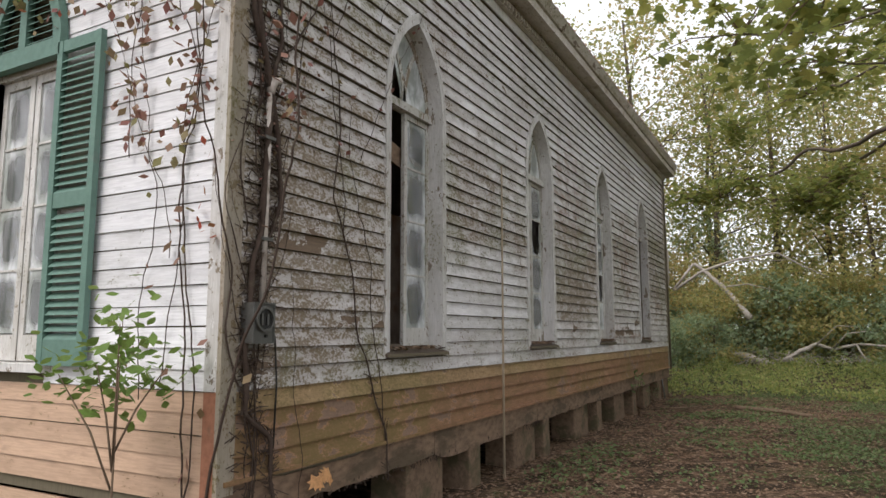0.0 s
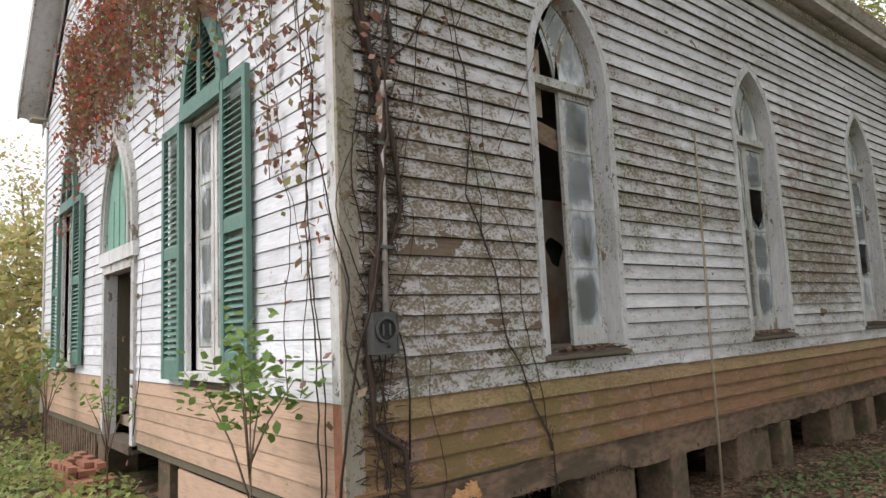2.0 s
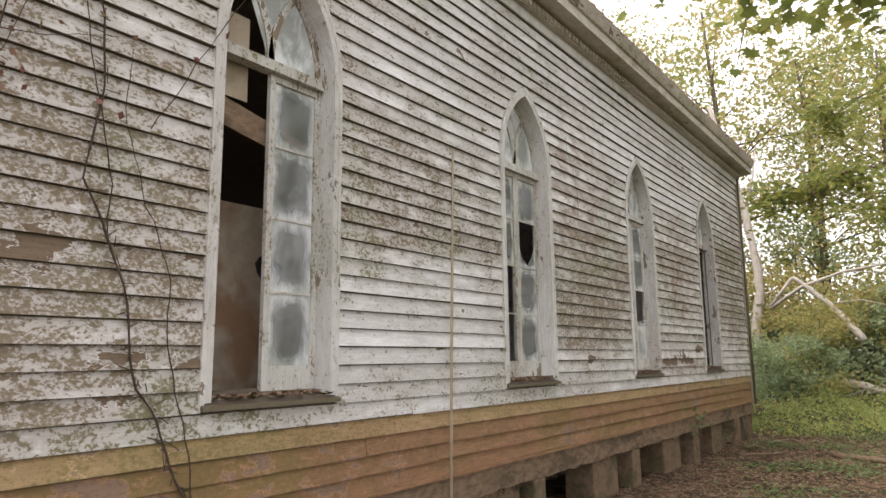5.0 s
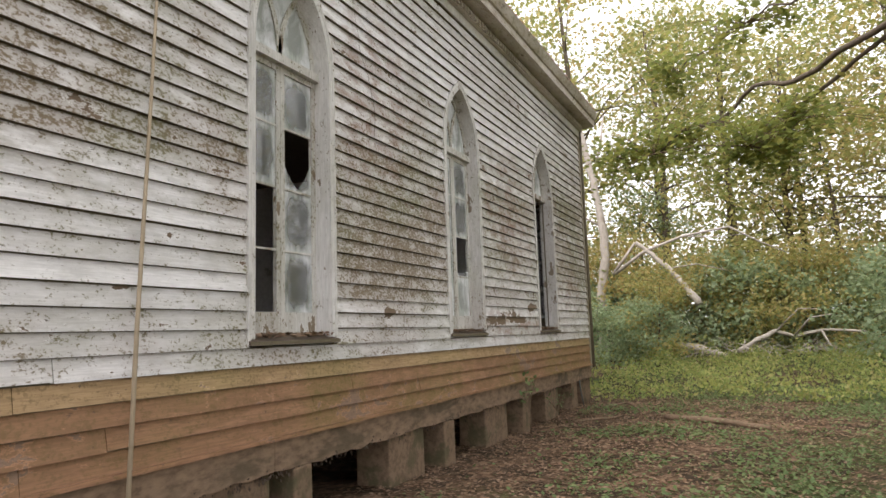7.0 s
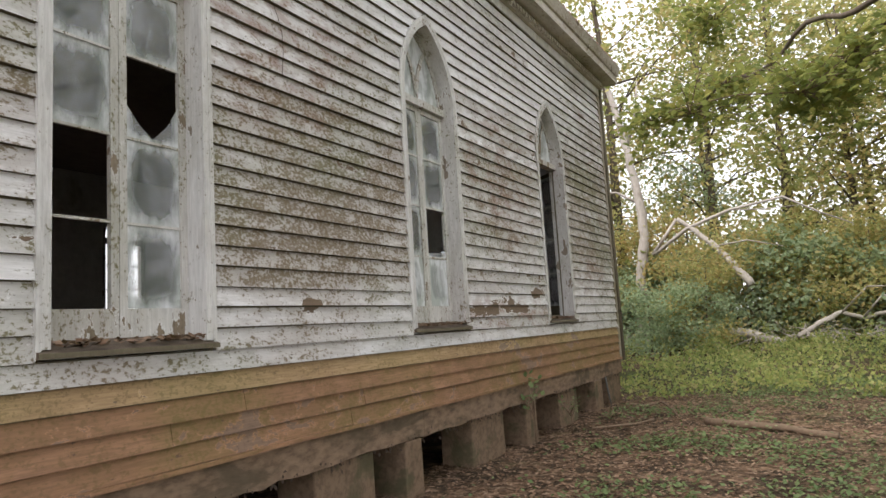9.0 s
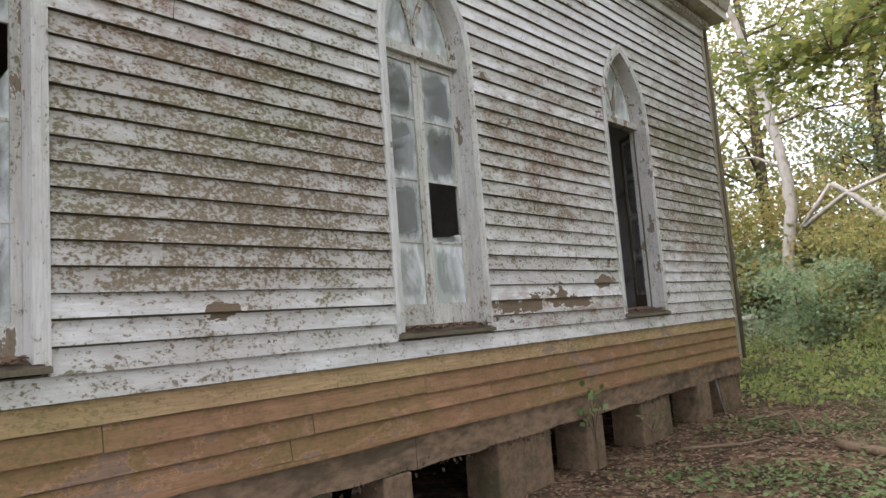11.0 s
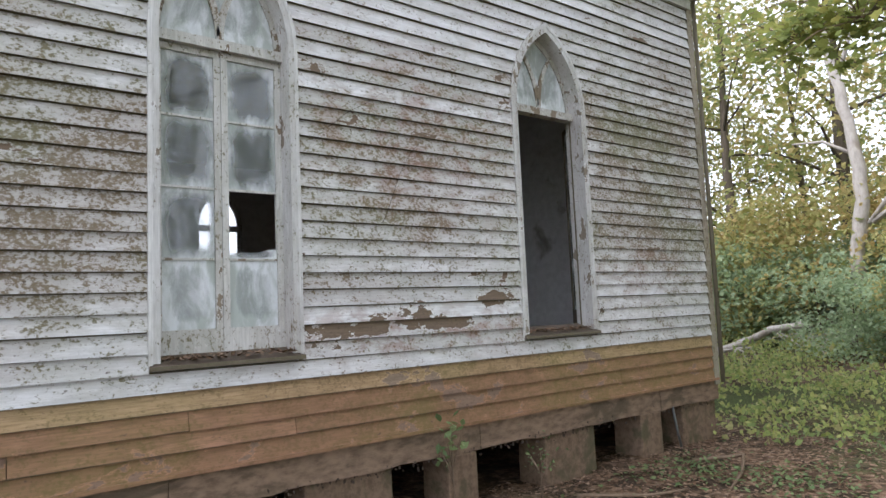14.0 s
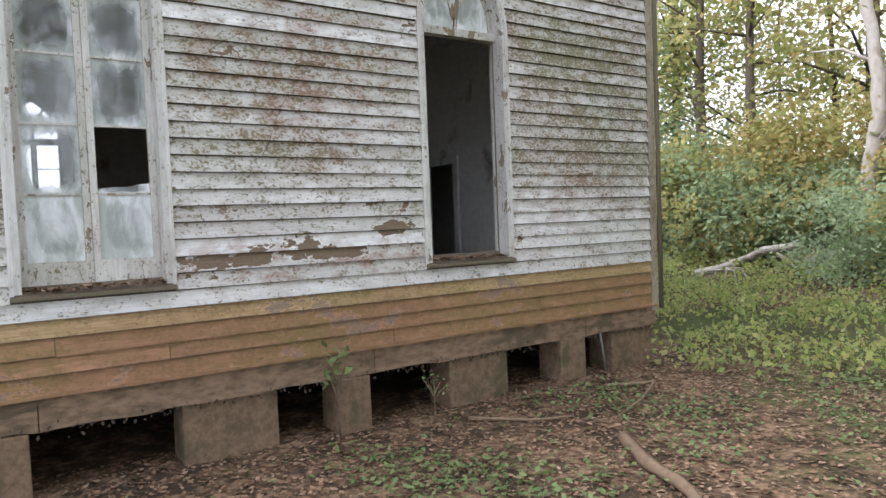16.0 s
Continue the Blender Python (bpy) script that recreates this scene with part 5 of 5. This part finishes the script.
stick([(2.7, 26, 0.55), (3.3, 26.1, 0.95), (3.9, 26.2, 1.2), (4.4, 26.3, 1.0), (5.2, 26.4, 1.2), (6.4, 26.5, 1.1)], 0.09, 0.04, "crooked pale fallen limb", "fallen_branch", M_DEADWOOD,
      ((((4.4, 26.3, 1.0), (4.9, 26, 1.6), (5.6, 26, 1.7)), 0.04, 0.015), (((5.2, 26.4, 1.2), (5.4, 26, 0.7), (5.9, 25.7, 0.4)), 0.04, 0.02), (((3.9, 26.2, 1.2), (4.6, 26.2, 1.9), (5.4, 26.3, 1.85)), 0.035, 0.012)))
stick([(-4.6, 24, 0.35), (-3.8, 24.1, 0.55), (-2.9, 24.2, 0.95), (-2.2, 24.4, 1.08)], 0.1, 0.08, "pale uprooted log with splayed roots", "fallen_log", M_DEADWOOD,
      tuple((((-3.7, 24.0, 0.5), (-3.7 + dx * 0.5, 23.9, 0.35 + dz), (-3.7 + dx, 23.7, 0.02)), 0.035, 0.012) for dx, dz in ((-0.9, 0.1), (-0.4, 0.12), (0.1, 0.1), (0.5, 0.12), (0.9, 0.2), (-1.3, 0.0))))
brush = Shape()
for _ in range(160):
    x, y = rg.uniform(-3.5, 7.5), rg.uniform(25.0, 27.5)
    a, ln = rg.uniform(0, 6.28), rg.uniform(0.4, 1.4)
    z = height(x, y) + rg.uniform(0, 0.3)
    brush.tube([(x, y, z), (x + math.cos(a) * ln * 0.5, y + 0.2, z + rg.uniform(0.05, 0.4)), (x + math.cos(a) * ln, y + math.sin(a) * 0.4, z + rg.uniform(0, 0.5))], [0.018, 0.014, 0.006], 4)
tagged(part("brush_pile", brush, M_DEADWOOD), "grey heap of dead branches at the wood's edge", "brush", kind="stuff")


# ---- trees ----
def tree_kind(seed, tall, spread, first, clumps, leaves, mat, size, outline=DIAMOND, trunk_r=0.16):
    """Meshes of one tree: trunk with limbs, and a crown of leaf clumps round the ends of the limbs."""
    rn = random.Random(seed)
    ng = np.random.default_rng(seed)
    sh = Shape()
    lean = rn.uniform(-0.06, 0.06)
    trunk = [Vector((lean * z + 0.1 * math.sin(z * 0.5 + seed), 0.08 * math.cos(z * 0.6), z)) for z in np.linspace(-0.3, tall * 0.92, 9)]
    sh.tube(trunk, [trunk_r * (1 - 0.8 * i / 8) for i in range(9)], 8)
    centres = []
    for i in range(clumps):
        u = first + (1 - first) * (i + rn.random()) / clumps
        z = tall * u
        k = min(7, int(u * 8))
        root = trunk[k].lerp(trunk[k + 1], rn.random())
        a = rn.uniform(0, 6.283)
        r = spread * (0.35 + 0.75 * math.sin(math.pi * min(1, 0.25 + 0.75 * (u - first) / (1 - first)))) * rn.uniform(0.45, 1.1)
        end = Vector((math.cos(a) * r, math.sin(a) * r, z + rn.uniform(-0.1, 0.35) * r * 0.5))
        if i % 2 == 0:
            mid = root.lerp(end, 0.5) + Vector((0, 0, rn.uniform(0, 0.4)))
            sh.tube([root, mid, end], [trunk_r * 0.32 * (1.2 - u), trunk_r * 0.2 * (1.2 - u), 0.012], 5)
        centres.append(end)
    per = leaves // len(centres)
    pts = []
    for c in centres:
        s = spread * rn.uniform(0.16, 0.3)
        q = ng.normal(size=(per, 3)) * (s, s, s * 0.6) + np.array(c)
        pts.append(q)
    pts = np.concatenate(pts)
    crown = leaf_mesh("crown", pts, ng.uniform(0.7, 1.3, len(pts)) * size, mat, flat=0.2, outline=outline, rng=ng)
    return sh.mesh("trunk", M_BARK, smooth=True), crown


def tree(kind, name, label, m, scale=1.0, group="woodland trees", category="tree"):
    t = thing(name, label, category, m @ Matrix.Diagonal((scale, scale, scale, 1)), group)
    part("trunk", kind[0], None, t)
    part("crown", kind[1], None, t)
    return t


KINDS = [
    (tree_kind(1, 15, 3.6, 0.14, 40, 4900, M_CROWN, 0.222, trunk_r=0.2), "tall tree with dull green autumn leaves"),
    (tree_kind(2, 11, 3.4, 0.1, 38, 4900, M_CROWN_GOLD, 0.205, trunk_r=0.16), "woodland tree turning golden"),
    (tree_kind(3, 17, 3.6, 0.3, 32, 4400, M_CROWN, 0.225, trunk_r=0.24), "tall slender tree with a high crown"),
    (tree_kind(4, 8, 2.4, 0.1, 38, 5200, M_CROWN_DEEP, 0.18, trunk_r=0.1), "bushy young tree with deep green leaves"),
]
BUSH = [
    (tree_kind(5, 2.6, 1.5, 0.05, 34, 3000, M_CROWN_DEEP, 0.15, trunk_r=0.04), "dense dark green thicket bush"),
    (tree_kind(6, 3.4, 1.6, 0.06, 36, 5200, M_CROWN_GOLD, 0.13, trunk_r=0.05), "tangled bush with yellowing leaves"),
]
rt = random.Random(77)
for i in range(27):
    x = -17 + 34 * (i / 16 if i < 17 else (i - 17) / 9) + rt.uniform(-0.9, 0.9)
    y = (31.0 if i < 17 else 36.0) + rt.uniform(-1.2, 2.0)
    kind, lab = KINDS[rt.choice((0, 1, 3, 1, 2, 3) if i < 17 else (0, 1, 2, 2))]
    tree(kind, "tree", lab, pose(x, y, height(x, y), 0, 0, rt.uniform(0, 360)), rt.uniform(0.85, 1.2))
for i in range(6):
    x, y = 14.0 + rt.uniform(-0.8, 3.5), 9.0 + i * 3.2 + rt.uniform(-0.8, 0.8)
    kind, lab = KINDS[rt.choice((0, 1, 2, 3))]
    tree(kind, "tree", lab, pose(x, y, height(x, y), 0, 0, rt.uniform(0, 360)), rt.uniform(0.9, 1.15))
for i in range(2):
    x, y = -20 - rt.uniform(0, 5), 1 + i * 6.0
    kind, lab = KINDS[(1, 3)[i]]
    tree(kind, "tree", lab, pose(x, y, height(x, y), 0, 0, rt.uniform(0, 360)), rt.uniform(0.5, 0.6))
for i in range(30):
    x = -11 + 24 * i / 29 + rt.uniform(-0.5, 0.5)
    y = 29.0 + rt.uniform(-0.7, 1.6)
    kind, lab = BUSH[rt.choice((0, 0, 0, 0, 1))]
    tree(kind, "bush", lab, pose(x, y, height(x, y) - 0.1, 0, 0, rt.uniform(0, 360)), rt.uniform(1.0, 1.5), "thicket", "bush")
for x, y, s, k in ((-13.2, 1.0, 1.4, 1), (-13.0, 3.0, 1.5, 0), (-15.5, 2.0, 1.3, 1), (-14.0, 6.0, 1.5, 1), (-16, -2.5, 1.4, 0), (-18, -6, 1.5, 1), (-1.3, 24.9, 0.75, 0), (-0.2, 25.2, 0.8, 0), (0.2, 25.8, 0.9, 1), (-3.2, 27.4, 1.0, 0), (-5.2, 27.2, 1.1, 0), (-7.2, 26.8, 1.1, 1), (7.5, 24.5, 1.2, 0), (8.8, 22.0, 1.3, 0), (9.5, 19.0, 1.2, 1), (10.5, 15.5, 1.2, 0)):
    tree(BUSH[k][0], "bush", BUSH[k][1], pose(x, y, height(x, y) - 0.1, 0, 0, x * 40), s, "thicket", "bush")

for x, y, k in ((-14.5, 3.5, 3), (-16.5, 0.5, 1), (-15.5, 7.0, 3)):
    tree(KINDS[k][0], "tree", KINDS[k][1], pose(x, y, height(x, y), 0, 0, x * 31), 0.6)

# the maple whose low limbs reach over the path
maple = thing("maple_tree", "spreading maple with yellow-green leaves over the path", "tree", pose(9.6, 8.0, height(9.6, 8.0)))
O = Vector((9.6, 8.0, height(9.6, 8.0)))
part("trunk", Shape().tube([(0, 0, -0.3), (0.05, 0, 2.5), (-0.05, 0.1, 5.0), (0.1, 0, 8.0), (0, 0, 11.0)], [0.32, 0.26, 0.22, 0.16, 0.06], 12), M_BARK, maple, smooth=True)
BOUGHS = [((9.5, 8, 4.2), (6.8, 7.0, 5.2), (4.2, 6.0, 5.3), (2.0, 5.4, 5.1)), ((9.5, 8, 4.0), (7.0, 5.6, 4.8), (5.0, 4.4, 5.0), (3.2, 3.8, 4.7)), ((9.5, 8, 4.6), (8.0, 11, 6.0), (6.5, 14, 6.6), (5.0, 17, 6.1), (4.46, 17.1, 5.75), (4.3, 17.2, 5.35), (3.66, 16.8, 5.2)),
         ((6.5, 14, 6.6), (4.6, 17, 6.6), (3.4, 18.2, 6.55), (2.2, 19, 6.35), (1.4, 19.2, 5.9), (0.4, 19.6, 6.0)), ((9.5, 8, 5.5), (7.2, 9.5, 7.0), (5.2, 10.5, 7.6), (3.6, 11.5, 7.8)), ((9.5, 8, 5.2), (7.5, 5.5, 6.6), (5.5, 3.5, 7.0), (4.0, 2.2, 6.8)),
         ((9.5, 8, 3.9), (7.0, 5.2, 4.5), (5.2, 3.9, 4.5), (4.0, 3.3, 4.2)), ((9.5, 8, 4.1), (6.8, 5.0, 4.9), (4.6, 3.5, 5.0), (2.9, 3.1, 4.5)), ((9.5, 8, 4.3), (6.4, 7.6, 5.1), (4.4, 7.0, 5.1), (3.0, 6.6, 5.0)),
         ((9.5, 8, 5.0), (8.2, 12.0, 7.2), (6.2, 15.5, 8.4), (3.8, 18.5, 8.6), (2.0, 20.5, 8.4))]
ends = []
for limb in BOUGHS:
    if limb[-1][1] < 8:
        limb = (limb[0],) + tuple((x + 0.5 + 0.25 * i, y, z + 0.12 * i) for i, (x, y, z) in enumerate(limb[1:]))
    knots = [Vector(p) - O for p in limb]
    pth = []
    for a, b in zip(knots[:-1], knots[1:]):
        for i in range(5):
            q = a.lerp(b, i / 5)
            pth.append(q + Vector((noise.noise(q * 0.9), noise.noise(q * 0.9 + Vector((5, 0, 0))), noise.noise(q * 1.1 + Vector((0, 8, 0))))) * (0.28 if len(pth) else 0.0))
    pth.append(knots[-1])
    r0 = 0.065 if limb[-1][1] > 16 else 0.05
    part("limb", Shape().tube(pth, [r0 * (1 - 0.8 * i / (len(pth) - 1)) for i in range(len(pth))], 8), M_BARK, maple, smooth=True)
    for i in range(max(1, len(knots) - 3), len(knots)):
        ends.append((knots[i], 1.0 if i < len(knots) - 1 else 0.8, 22 if limb[-1][1] > 16 else 9))
tw, pts = Shape(), []
rm = random.Random(5)
for e, sp, count in ends:
    for _ in range(count):
        tip = e + Vector((rm.gauss(0, sp * 0.9), rm.gauss(0, sp * 0.9), rm.gauss(0.05, 0.35)))
        tw.tube([e, e.lerp(tip, 0.5) + Vector((0, 0, 0.12)), tip], [0.014, 0.009, 0.004], 4)
        for _ in range(24):
            u = rm.uniform(0.3, 1.1)
            pts.append(e.lerp(tip, u) + Vector((rm.gauss(0, 0.2), rm.gauss(0, 0.2), rm.gauss(-0.05, 0.13))))
tagged(part("fine_branching", tw, M_TWIG, maple), kind="stuff")
tagged(part("crown", leaf_mesh("crown", pts, [rm.uniform(0.11, 0.2) for _ in pts], M_MAPLE, flat=0.45, outline=LOBED), None, maple), kind="stuff")
up = [(rm.gauss(0, 2.2), rm.gauss(0, 2.2), rm.uniform(7, 12)) for _ in range(2200)]
tagged(part("upper_crown", leaf_mesh("upper_crown", up, [rm.uniform(0.14, 0.24) for _ in up], M_MAPLE, flat=0.3), None, maple), kind="stuff")

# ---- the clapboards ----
clapboards(wall_side, side_openings, LONG, BASE, 6.0, lambda i, z: M_SIDE_TAN if i < 3 else M_SIDE_OCHRE if i == 3 else M_SIDE, 5, lap_shade=True, proud=0.031)
clapboards(wall_front, front_openings, WIDE, BASE - LAP, EAVE + RISE - 0.5, lambda i, z: M_FRONT_TAN if i < 5 else M_FRONT, 6, True, 0.12, 6.5)

flakes = [(0.04, rg.uniform(4.5, 16.4), BASE + LAP * rg.choice((0, 1, 2, 3, 3, 4, 5, 6, 7)) + rg.uniform(0.02, 0.12)) for _ in range(300)]
tagged(part("paint_flakes", leaf_mesh("paint_flakes", flakes, [rg.uniform(0.02, 0.1) for _ in flakes], M_SIDE_OCHRE, facing=(1.0, 0.0, 0.5)), None, wall_side, "curled flakes of peeling paint"), kind="stuff")
